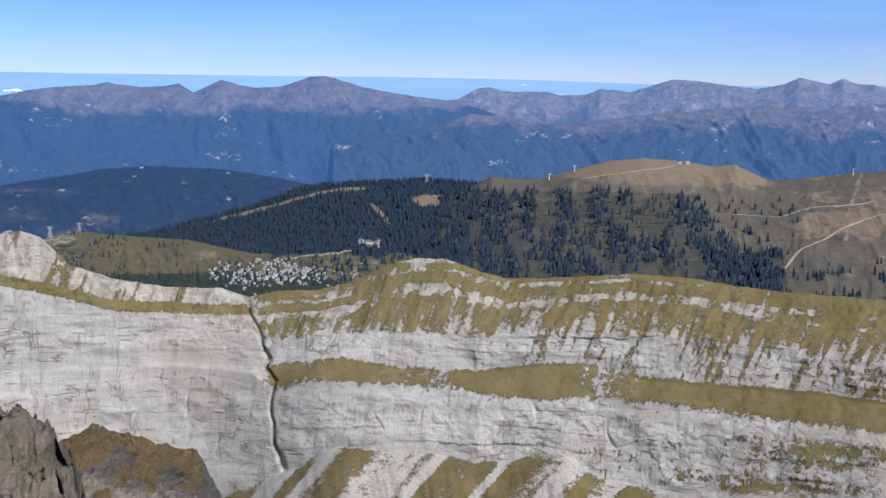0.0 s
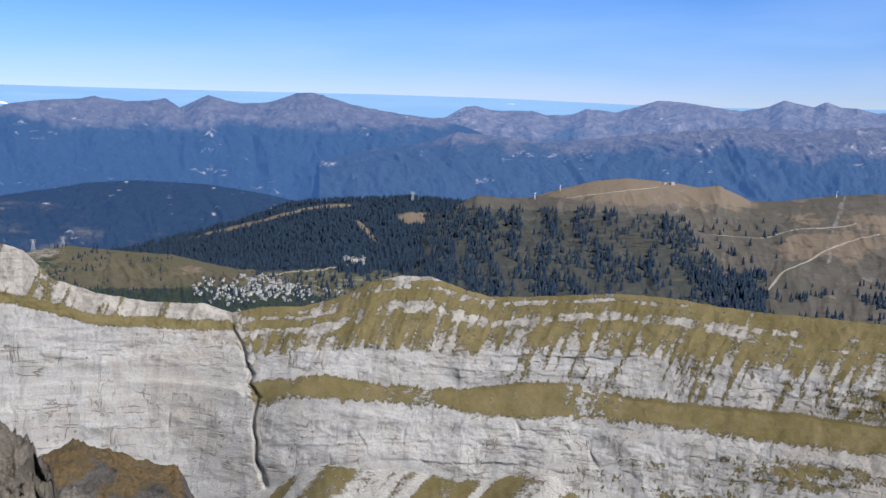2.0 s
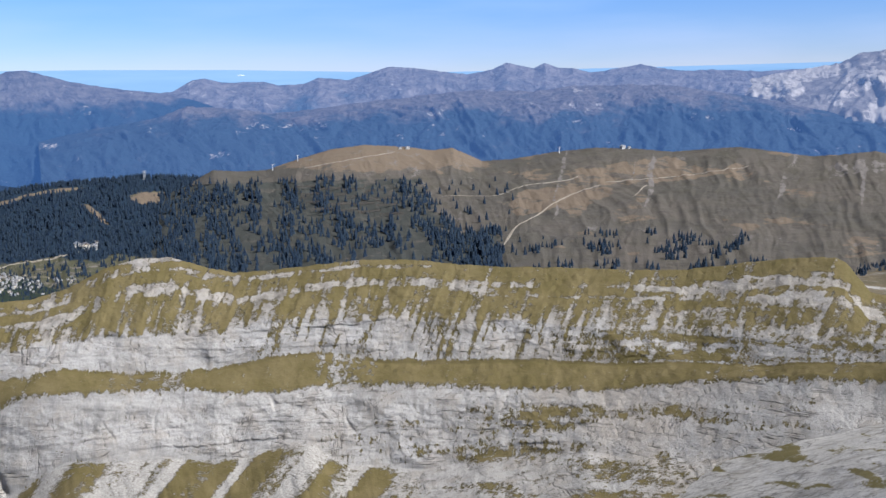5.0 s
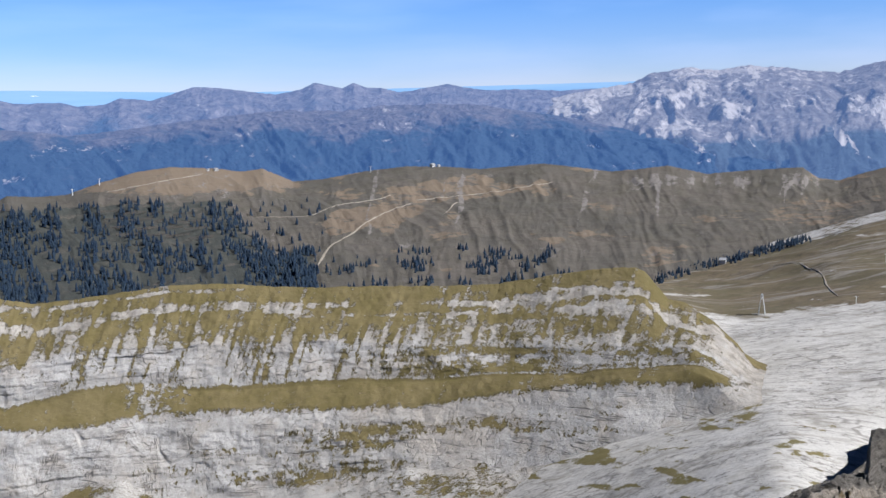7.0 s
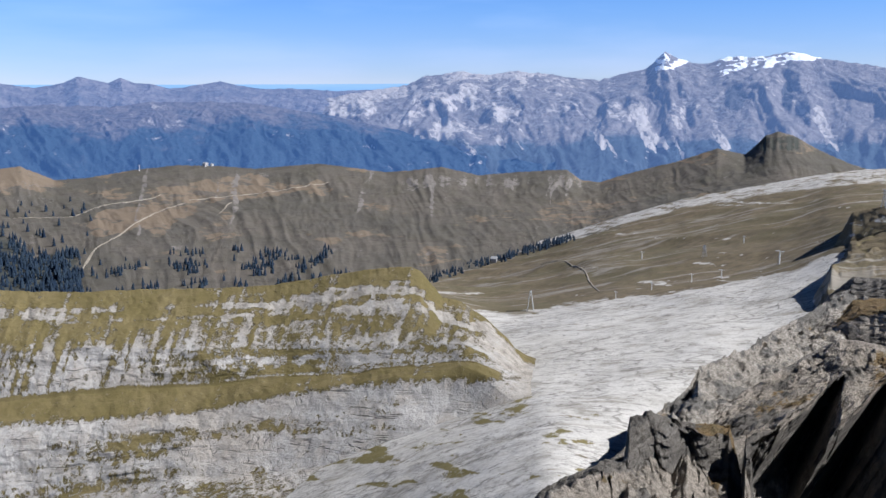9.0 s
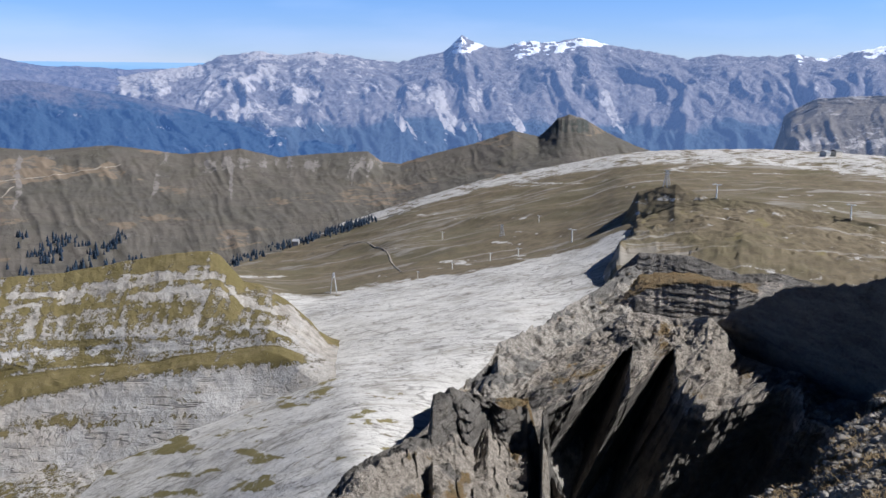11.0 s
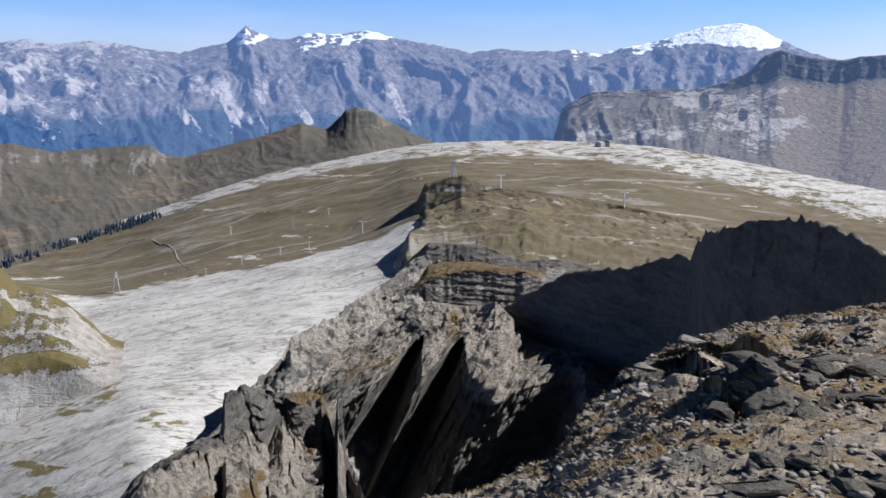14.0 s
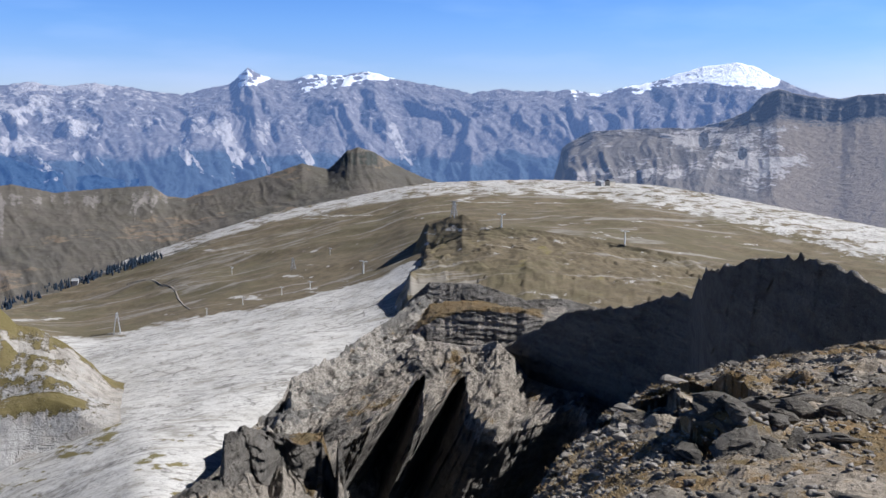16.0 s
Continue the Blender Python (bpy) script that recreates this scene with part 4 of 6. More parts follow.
def wall_shape(A, V, x, y, z):
    r0, z0 = np.hypot(x, y), z
    z = np.degrees(np.arctan2(z - EYE, r0)) * 10.9   # height along the face
    s = A * 10.9
    steep = smooth(1.8, 2.05, V) * (1 - smooth(2.55, 3.0, V) * smooth(4.25, 3.95, V)) * smooth(5.05, 4.8, V)
    grassy = smooth(1.0, 1.2, V) * smooth(2.1, 1.8, V)
    left = smooth(8, 11, A)
    right = np.maximum(smooth(-18, -33, A) * smooth(4.0, 4.2, V), smooth(-29, -36, A))
    warp = fbm(s * 0.015, z * 0.02, 0, 3, 205)
    towers = ridged(s * 0.017 + 1.1 * warp, z * 0.014, 0, 3, 201, 0.45)
    cracks = np.abs(vnoise(s * 0.035 + 0.5 * fbm(s * 0.02, z * 0.03, 0, 4, 4), z * 0.012, 0, 211)) + 0.10 * smooth(-0.1, 0.3, vnoise(s * 0.04, z * 0.035, 2, 215)) + 0.12 * smooth(0.0, 0.3, vnoise(s * 0.02, z * 0.03, 5, 213))
    t1 = z / 11.0 + 0.8 * fbm(s * 0.012, z * 0.012, 0, 5, 221, 0.5)
    t2 = z / 4.2 + 1.0 * fbm(s * 0.02, z * 0.02, 4, 5, 223, 0.5)
    beds = ((t1 - np.floor(t1)) - 0.5) * 0.7 * smooth(-0.15, 0.35, fbm(s * 0.014, z * 0.03, 7, 4, 227)) + ((t2 - np.floor(t2)) - 0.5) * 0.35 * smooth(-0.2, 0.3, fbm(s * 0.02, z * 0.05, 9, 4, 228))
    blocks = fbm(s * 0.055, z * 0.11, y * 0.02, 5, 225, 0.62)
    gully = np.exp(-((A - 10.75 + 0.42 * (V - 1.4) + 0.5 * vnoise(V * 2.6, 0, 0, 8) + 0.07 * vnoise(V * 9, 0, 0, 9)) / (0.12 + 0.06 * vnoise(V * 3.5, 2, 0, 10))) ** 2) * smooth(1.0, 1.3, V) * smooth(5.4, 4.6, V)
    dr = steep * (-(3.4 - 1.4 * left) * towers + (1.1 - 0.3 * left) * beds - 2.8 * blocks + 1.1 * smooth(0.05, 0.0, cracks)) \
        + grassy * (-(3.2 - 1.8 * smooth(-12, -24, A)) * ridged(s * 0.075 + 0.03 * (z + 100), z * 0.016, 0, 5, 231, 0.6) + 1.0 * beds - 2.0 * blocks) + 5 * gully + left * smooth(1.0, 1.15, V) * smooth(2.2, 1.9, V) * 3.0 * ridged(s * 0.06, z * 0.05, 0, 5, 235, 0.65)
    dr = dr * (1 - 0.92 * right)
    fans = smooth(5.0, 5.4, V)
    dz = grassy * (0.9 * blocks) - fans * smooth(-15, -9, A) * 5 * ridged(s * 0.03 + 0.5 * (V - 5), 0.3 * V, 0, 4, 241) + 0.7 * fbm(s * 0.2, z * 0.2, V, 3, 3) + 0.35 * right * smooth(1.0, 1.2, V) * (2.6 * fbm(x * 0.035, y * 0.035, 0, 5, 245, 0.62) + 1.3 * ridged(x * 0.05, y * 0.05, z * 0.1, 4, 247))
    # the east end runs out onto the pavement
    pa, PP = SURF["limestone_plateau"][:2]
    for c in np.nonzero(A[0] < -34)[0]:
        q = PP[:, int(np.argmin(np.abs(pa - A[0, c])))]
        rr = np.hypot(q[:, 0], q[:, 1])
        t = float(smooth(-38.5, -44.0, A[0, c]))
        low = smooth(-34.5, -40, A[0, c]) * smooth(3.6, 5.0, V[:, c])
        w = np.maximum(t, low)
        dz[:, c] += w * (np.interp(r0[:, c], rr[::-1], q[::-1, 2]) - 1.5 - z0[:, c] - dz[:, c])
    return dr, dz


def wall_masks(A, V, x, y, z, el, nz):
    z = el * 10.9
    s = A * 10.9
    n1 = fbm(s * 0.03, z * 0.05, 0, 5, 251)
    # turf and rock alternate down the fall line; further east they lie in level bands
    falls = 0.52 * fbm(s * 0.10 + z * 0.045, z * 0.012, 0, 5, 261, 0.62) + 0.80 * fbm(s * 0.36 + z * 0.14, z * 0.045, 1, 4, 263, 0.6)
    bands = 0.7 * fbm(s * 0.022 + 0.3 * n1, z * 0.16, 2, 5, 265, 0.62) + 0.5 * fbm(s * 0.12, z * 0.42, 3, 4, 267, 0.6)
    east = smooth(-17, -27, A)
    left = smooth(9, 11.5, A)
    slope = np.interp(V, [0.85, 1.05, 1.3, 1.6, 1.85, 2.0, 2.15], [1.15, 1.12, 1.0, 0.88, 0.66, 0.42, -0.1])
    meadow_hi = np.exp(-((A + 22.5) / 3.2) ** 2) * smooth(1.75, 1.2, V)
    t_up = slope - 0.16 * east + 0.25 * meadow_hi + falls * (1.25 - 0.35 * east) + 0.5 * bands * east
    ledges = smooth(0.30, 0.60, vnoise(s * 0.008, (wall_top(A) - el) * 3.2 + 0.25 * n1, 5, 291) + 0.5 * fbm(s * 0.10, z * 0.3, 6, 3, 293)) * smooth(1.0, 1.1, V) * smooth(1.75, 1.5, V)
    end = smooth(-38.6, -42.6, A + 1.6 * n1)
    t_up = (t_up - 0.75 * ledges * (1 - meadow_hi) - 1.2 * end * smooth(1.0, 1.3, V)) * (1 - left) * smooth(2.25, 2.05, V)
    # the west wall: a bare rim, then one thin belt of turf
    rim_lo = np.interp(A, [10, 14.9, 17.9, 20.6, 23.3, 40], [-10.9, -10.65, -10.35, -9.45, -8.75, -8.0])
    belt = np.exp(-((el - rim_lo + 0.08 * n1) / 0.30) ** 4) * left + 0.55 * left * smooth(0.15, 0.45, falls) * smooth(rim_lo - 0.1, rim_lo + 0.4, el)
    ledge = smooth(2.82, 3.02, V) * smooth(4.16, 3.92, V) * (1 - smooth(9.3, 10.3, A)) * smooth(-42.5, -40.0, A) * (0.95 + 0.9 * n1 + 0.6 * falls + 0.3 * bands)
    upper_wall = smooth(1.9, 2.1, V) * smooth(3.0, 2.8, V) * ((0.52 + 0.9 * bands) * east + smooth(-1, -6, A) * (1 - east) * (0.22 + 1.15 * falls))
    low_n = 0.8 * fbm(s * 0.014, z * 0.085, 3, 5, 271, 0.62) + 0.4 * bands
    lower = smooth(4.1, 4.4, V) * (smooth(-3, -13, A) * (0.20 + 1.35 * low_n) + 0.02 * east)
    fans = smooth(4.93, 5.08, V) * smooth(-15, -9, A)
    run = A + 0.95 * el
    stripes = vnoise(run * 1.5, 0.4, 0, 281) + 0.45 * fbm(run * 2.4, el * 0.4, 0, 4, 283) - 0.25 * east
    outcrop = smooth(-8.55, -8.35, el) * smooth(0, 1, A + 1.5) * smooth(4.0, 2.8, A)
    turf = np.maximum.reduce([t_up, belt, ledge, upper_wall, lower, fans * (0.5 + 1.4 * stripes)]) * (1 - 0.9 * outcrop)
    return {"turf": turf, "stain": np.maximum(0.75 * smooth(2.2, 1.8, V), left * smooth(rim_lo - 0.2, rim_lo + 0.2, el)) + 0.6 * np.exp(-((A - 9.6) / 0.7) ** 2), "scree": fans * smooth(0.05, -0.15, stripes) + 0.5 * np.exp(-((A - 9.8) / 0.5) ** 2) * smooth(1.2, 2, V)}


tagged(land("limestone_cliff", 41, -49.5, 1600, [(off(level(110)), lambda a: wall_top(a) - 3.0), (r_wall, wall_top), (off(soft(prof((40, -10), (12, -16), (8, -40), (-30, -48), (-42, -60), (-50, -40)), 3)), up_top),
             (off(soft(prof((40, -20), (12, -24), (8, -48), (-30, -60), (-42, -70), (-50, -60)), 3)), ledge_hi), (off(soft(prof((40, -21), (12, -26), (8, -64), (-20, -76), (-36, -88), (-50, -80)), 3)), ledge_lo),
             (off(soft(prof((40, -40), (12, -44), (8, -76), (-15, -92), (-36, -118), (-50, -100)), 3)), foot), (prof((40, 400), (-20, 400), (-36, 360), (-50, 330)), level(-26.5)), (level(280), level(-38))], [3, 52, 46, 22, 60, 34, 4], M_cliff, wall_shape, wall_masks),
       "tall pale limestone wall with grassy ledges and scree at its foot", "cliff", kind="structure")

# ---- the ground under everything, out to the horizon ----
rings = np.array([0.0, 60, 250, 700, 1400, 2200, 3000, 3800, 4500, 4920])
angs = np.linspace(-180, 180, 181)
G = np.array([[(-math.sin(radians(b)) * r, math.cos(radians(b)) * r, -460 + 6 * math.sin(r * 0.01 + b * 0.1)) for b in angs] for r in rings])
tagged(sheet("ground", G, M_valley), "valley ground below the mountains", "ground", kind="structure")

# ---- the spur of dark rock that runs out from the summit ----
tower_top = jag(prof((-53, -15), (-56.5, -11.5), (-57.8, -8.6), (-58.4, -7.6), (-58.9, -6.6), (-59.4, -5.5), (-61.4, -5.05), (-63, -5.72), (-65.5, -5.88), (-69.2, -6.4), (-71.7, -6.8), (-75.6, -7.55), (-80, -8.5), (-96, -11)), 0.05, 3.5, 401)


def rough_rock(amp, size, seed, beds=0.0, bed=1.0, lift=0.7):
    """Broken rock: blocks pushed out where it is steep, heaved up where it lies flat, stepped along its beds."""
    def shape(A, V, x, y, z):
        f = smooth(0.9, 1.15, V)
        steep = smooth(0.25, 0.9, np.abs(np.gradient(z, axis=0)) / (np.abs(np.gradient(np.hypot(x, y), axis=0)) + 1e-3))
        wx, wy = fbm(x / size, y / size, z / size, 3, seed + 7), fbm(x / size, y / size, z / size, 3, seed + 8)
        k = ridged(x / size + 0.6 * wx, y / size + 0.6 * wy, z / size * 0.5, 6, seed, 0.6)
        b = fbm(x / size * 0.15, y / size * 0.15, z / bed, 4, seed + 3, 0.6)
        heave = ridged(x / size * 0.8 + 0.5 * wx, y / size * 0.8 + 0.5 * wy, 0, 6, seed + 21, 0.6)
        fine = ridged(x / size * 3, y / size * 3, z / size * 3, 5, seed + 31, 0.7)
        t = z / bed + 1.2 * fbm(x / size * 0.5, y / size * 0.5, z / size * 0.5, 4, seed + 33)
        ledges = (t - np.floor(t) - 0.5) * beds * smooth(-0.2, 0.3, wx)
        return (-(amp * k + beds * b) * steep + 0.8 * ledges) * f, f * (lift * amp * (1 - 0.7 * steep) * heave + 0.42 * amp * fine + 0.35 * ledges)
    return shape


def broken(amp, size, seed, bed=3.0, ledge=0.6):
    """Weathered rock: blocks and hollows at two scales, thin ledges where it is steep."""
    def shape(A, V, x, y, z):
        f = smooth(0.98, 1.12, V)
        steep = smooth(0.4, 1.2, np.abs(np.gradient(z, axis=0)) / (np.abs(np.gradient(np.hypot(x, y), axis=0)) + 1e-3))
        u, v, w = x / size, y / size, z / size
        wx, wy = fbm(u, v, w, 3, seed + 1), fbm(u, v, w, 3, seed + 2)
        big = fbm(u + 0.7 * wx, v + 0.7 * wy, 0.6 * w, 4, seed + 3, 0.55)
        blocks = np.abs(vnoise(u * 2.3 + wx, v * 2.3 + wy, w * 2.3, seed + 4)) + 0.5 * np.abs(vnoise(u * 5.1 + wx, v * 5.1, w * 5.1 + wy, seed + 5)) + 0.28 * np.abs(vnoise(u * 11, v * 11 + wx, w * 11, seed + 6)) - 0.75
        ribs = ridged(u * 1.3 + 0.6 * wx, v * 1.3 + 0.6 * wy, 0.15 * w, 4, seed + 7, 0.5)
        t = z / bed + 1.5 * wx
        step = (t - np.floor(t) - 0.5) * ledge * smooth(-0.3, 0.3, wy)
        out = steep * (-1.1 * amp * ribs - 0.5 * amp * blocks + 1.2 * step)
        up = (1 - 0.75 * steep) * (0.8 * amp * big + 0.75 * amp * blocks + 0.7 * step)
        return f * out, f * up
    return shape


knoll_r = soft(prof((-52, 600), (-53.5, 620), (-55, 670), (-56.5, 722), (-57.8, 800), (-58.4, 828), (-58.9, 838), (-59.4, 842), (-61.4, 838), (-63, 825), (-66, 815), (-97, 805)), 0.4)
tagged(land("rocky_knoll", -52, -97, 600, [(lambda a: 100 + knoll_r(a), lambda a: tower_top(a) - 0.7), (knoll_r, tower_top), (lambda a: knoll_r(a) - 20, lambda a: tower_top(a) - np.interp(a, [-97, -63, -61, -58.5, -55], [0.6, 0.6, 1.3, 1.4, 0.3])),
             (lambda a: 690 + 0.6 * (knoll_r(a) - 800), prof((-52, -16), (-57, -11.5), (-58.5, -8.3), (-65, -8.2), (-72, -8.9), (-97, -12))), (level(540), prof((-52, -19), (-58, -15), (-62, -13), (-97, -14)))], [3, 26, 46, 30], M_karst, broken(2.8, 30, 411, 6.0, 3.0),
            lambda A, V, x, y, z, el, nz: {"soil": 0.92 * smooth(-55.5, -59, A) + 0.5 * fbm(A * 0.7, el * 3.0, 0, 5, 41) - 0.3 * np.exp(-((el + 5.75 + 0.09 * (A + 63)) / 0.14) ** 2), "turf": 0.35 * smooth(0.1, 0.5, fbm(A * 0.9, el * 1.8, 3, 4, 43))}),
       "grey-brown rocky knoll with thin turf on the plateau", "rock outcrop", kind="structure")

ledge_top = jag(prof((-53, -16.5), (-56, -13.4), (-57.7, -11.2), (-58.5, -9.8), (-59.6, -8.8), (-62.4, -8.9), (-63.6, -9.3), (-65, -9.75), (-67, -9.6), (-70, -10.3), (-76, -12), (-84, -14)), 0.06, 3.0, 421)


def stepped_shape(A, V, x, y, z):
    dr, dz = broken(1.2, 14, 431, 3.0, 0.8)(A, V, x, y, z)
    t = (z + 2.2 * fbm(x * 0.03, y * 0.03, z * 0.02, 4, 433)) / (3.4 + 0.6 * vnoise(x * 0.01, y * 0.01, 0, 437))
    steps = (t - np.floor(t)) ** 2 * smooth(1.95, 2.05, V)
    bays = ridged(A * 1.1, 0.3, 0, 3, 435) * smooth(1.0, 1.1, V)
    return dr + 2.0 * steps * smooth(-0.5, 0.3, fbm(x * 0.05, y * 0.05, z * 0.08, 3, 439)) - 1.6 * bays, dz


outcrop_r = soft(prof((-53, 480), (-56, 556), (-57.5, 588), (-85, 592)), 0.5)
tagged(land("stepped_outcrop", -53, -85, 560, [(lambda a: 50 + outcrop_r(a), lambda a: ledge_top(a) - 1.2), (outcrop_r, ledge_top), (lambda a: outcrop_r(a) - 8, lambda a: ledge_top(a) - np.interp(a, [-85, -67, -62, -59.5, -57, -53], [0.2, 0.3, 0.9, 1.1, 0.7, 0.4])),
             (lambda a: outcrop_r(a) - 62, prof((-53, -15), (-57, -12.4), (-60, -10.6), (-62, -10.1), (-65, -10.2), (-67, -11), (-72, -12.2), (-85, -15))), (lambda a: outcrop_r(a) - 74, prof((-53, -15.6), (-57, -13.2), (-60, -12.1), (-62, -12.2), (-65, -12.1), (-67, -12.1), (-72, -13), (-85, -16))),
             (level(430), prof((-53, -18), (-60, -14.8), (-66, -14.6), (-85, -19)))], [3, 26, 40, 36, 34], M_spur, stepped_shape,
            lambda A, V, x, y, z, el, nz: {"turf": 1.4 * smooth(1.9, 2.2, V) * smooth(3.2, 3.0, V) * smooth(-66.5, -65, A) * smooth(-58, -60, A) + 0.3 * smooth(1.2, 0.9, V), "scree": 0.9 * smooth(4.0, 4.3, V) + 0.45 * smooth(1.95, 2.1, V) * (1 + fbm(A * 2, el * 3, 0, 3, 48)) + 0.4 * smooth(-60, -57, A)}),
       "stepped outcrop of banded grey limestone with brown grass on its shelf", "rock outcrop", kind="structure")

# a pale terrace of broken limestone above the pavement
terrace_top = jag(prof((-44, -23), (-47, -19.5), (-49.2, -16.9), (-50.4, -16.0), (-51.4, -15.0), (-51.9, -13.95), (-53.2, -13.4), (-54.5, -12.85), (-55.8, -11.8), (-57.0, -11.1), (-57.7, -10.7), (-58.8, -9.7), (-60.2, -9.3), (-63, -10.2)), 0.10, 1.8, 441)
terrace_r = soft(prof((-44, 262), (-48, 330), (-50, 372), (-52, 410), (-54, 455), (-56, 500), (-58, 560), (-60, 590), (-63, 590)), 0.6)
terrace_foot = soft(prof((-44, -25), (-47, -21.5), (-50, -17.8), (-52.6, -17.0), (-54.2, -15.6), (-55.8, -14.5), (-57.4, -13.4), (-59, -12.4), (-63, -12.6)), 0.5)
tagged(land("pale_terrace", -44, -63, 520, [(lambda a: terrace_r(a) + 40, lambda a: terrace_top(a) - 1.6), (terrace_r, terrace_top), (lambda a: terrace_r(a) * 0.985, lambda a: terrace_top(a) - 0.55), (lambda a: terrace_r(a) * 0.86, terrace_foot), (lambda a: terrace_r(a) * 0.7, lambda a: terrace_foot(a) - 9)],
             [4, 20, 60, 8], M_pale, broken(6.5, 24, 447, 5.0, 3.0),
            lambda A, V, x, y, z, el, nz: {"scree": 0.55 + 1.2 * fbm(A * 0.8, el * 1.2, 5, 4, 443), "turf": 0.35 * smooth(0.1, 0.5, fbm(A * 1.1, el * 1.6, 2, 4, 445))}),
       "pale broken limestone terrace with rubble above the pavement", "rock terrace", kind="structure")

# the grey bench and its brink: ribs that run out between deep gullies
spur_top = jag(prof((-49, -20), (-51, -17.6), (-53.4, -16.9), (-54.1, -16.5), (-54.9, -15.15), (-55.9, -14.1), (-57.4, -13.0), (-58.4, -12.4), (-59.2, -12.0), (-62, -12.3), (-63.4, -12.0), (-64.3, -12.8), (-65.4, -14.2), (-68.8, -14.7), (-70.6, -15.6), (-79, -16.5)), 0.07, 1.8, 449)
spur_r = soft(prof((-49, 310), (-51.5, 345), (-54, 378), (-56, 432), (-58.5, 478), (-63, 462), (-65, 430), (-70, 405), (-78, 390)), 0.7)
brink = soft(prof((-49, -25), (-53.5, -21.5), (-55.4, -19.0), (-56.6, -17.8), (-57.6, -16.6), (-58.4, -15.4), (-59.0, -14.2), (-59.4, -13.7), (-59.9, -14.9), (-60.5, -15.9), (-61.1, -14.9), (-61.6, -13.6), (-62.1, -14.4), (-63.0, -15.6),
             (-64.2, -16.6), (-65.4, -16.7), (-66.4, -16.4), (-67.4, -16.0), (-68.7, -15.3), (-70.2, -16.6), (-79, -19)), 0.10)
BENCH = -101.0


def brink_r(a):
    """How far off the brink lies: the bench dips a little towards the viewer."""
    e = brink(a)
    return np.minimum((BENCH * -1 - 1.6 * (e + 13)) / np.tan(np.radians(-e)), spur_r(a) - 6)


def spur_shape(A, V, x, y, z):
    dr, dz = broken(5.0, 17, 461, 4.0, 2.2)(A, V, x, y, z)
    # flutes down the sheer faces
    down = smooth(2.0, 2.15, V)
    flute = ridged(A * 0.9 + 0.25 * fbm(A * 0.6, V * 2, 0, 3, 463), V * 0.4, 0, 4, 465, 0.5)
    gully = np.exp(-((A + 59.3) / 0.55) ** 2) + np.exp(-((A + 61.7) / 0.5) ** 2) + 0.6 * np.exp(-((A + 57.3) / 0.5) ** 2)
    return dr - 5.0 * down * flute - 7.0 * down * fbm(A * 0.9, V * 2.6, 2, 4, 464, 0.6) + 20.0 * down * gully, dz


def spur_lean(A, el):
    """The ribs run down towards the valley on the west side."""
    return 0.5 * np.clip(-13.8 - el, 0, 14) * smooth(-76, -70, A)


tagged(land("rock_spur", -49, -79, 1250, [(lambda a: spur_r(a) + 30, lambda a: spur_top(a) - 1.4), (spur_r, spur_top), (brink_r, brink), (lambda a: brink_r(a) * 0.985, lambda a: brink(a) - 4.0), (lambda a: brink_r(a) * 0.90, lambda a: np.minimum(brink(a) - 9, -31)), (lambda a: brink_r(a) * 0.75, level(-46))],
             [4, 100, 50, 50, 8], M_spur, spur_shape,
            lambda A, V, x, y, z, el, nz: {"turf": (0.5 * smooth(0.1, 0.5, fbm(A * 0.8, el * 1.1, 0, 4, 47)) + 0.5 * np.exp(-((A + 60.3) / 1.1) ** 2 - ((el + 13.1) / 0.35) ** 2)) * smooth(2.1, 1.9, V), "scree": (0.85 + 0.8 * fbm(A * 0.6, el * 0.8, 5, 4, 49)) * smooth(2.3, 2.05, V)}, lean=spur_lean),
       "grey rubble bench with steep rock ribs and deep gullies", "rock spur", kind="structure")

# a block with a brown cap that stands out towards the valley, rubble below it
cap_top = jag(prof((-39, -26), (-41.5, -22.8), (-43.2, -20.9), (-44.6, -20.1), (-46.4, -19.4), (-47.9, -18.9), (-48.2, -16.95), (-49.3, -16.5), (-51, -16.9), (-52.4, -16.95), (-53.6, -16.9), (-54.5, -17.2), (-54.8, -18.4), (-54.3, -19.4), (-55.0, -20.4), (-55.8, -21.9), (-56.6, -24.2), (-58.5, -28)), 0.09, 1.9, 471)
cap_r = soft(prof((-39, 205), (-43, 240), (-46.5, 262), (-48, 282), (-50, 300), (-53.6, 315), (-55, 292), (-56, 262), (-58.5, 235)), 0.4)
cap_cliff = prof((-39, 0.4), (-47.9, 0.5), (-48.2, 2.5), (-49.4, 2.3), (-50.6, 2.6), (-51.4, 1.6), (-52.6, 2.4), (-53.8, 2.2), (-54.6, 1.6), (-55.5, 1.2), (-58.5, 1.0))


def cap_shape(A, V, x, y, z):
    dr, dz = broken(2.8, 13, 473, 3.0, 1.8)(A, V, x, y, z)
    face = smooth(2.0, 2.1, V) * smooth(3.05, 2.95, V)
    return dr + 9.0 * face * np.exp(-((A + 51.4) / 0.5) ** 2) - 5.0 * face * np.exp(-((A + 50.4) / 0.5) ** 2), dz


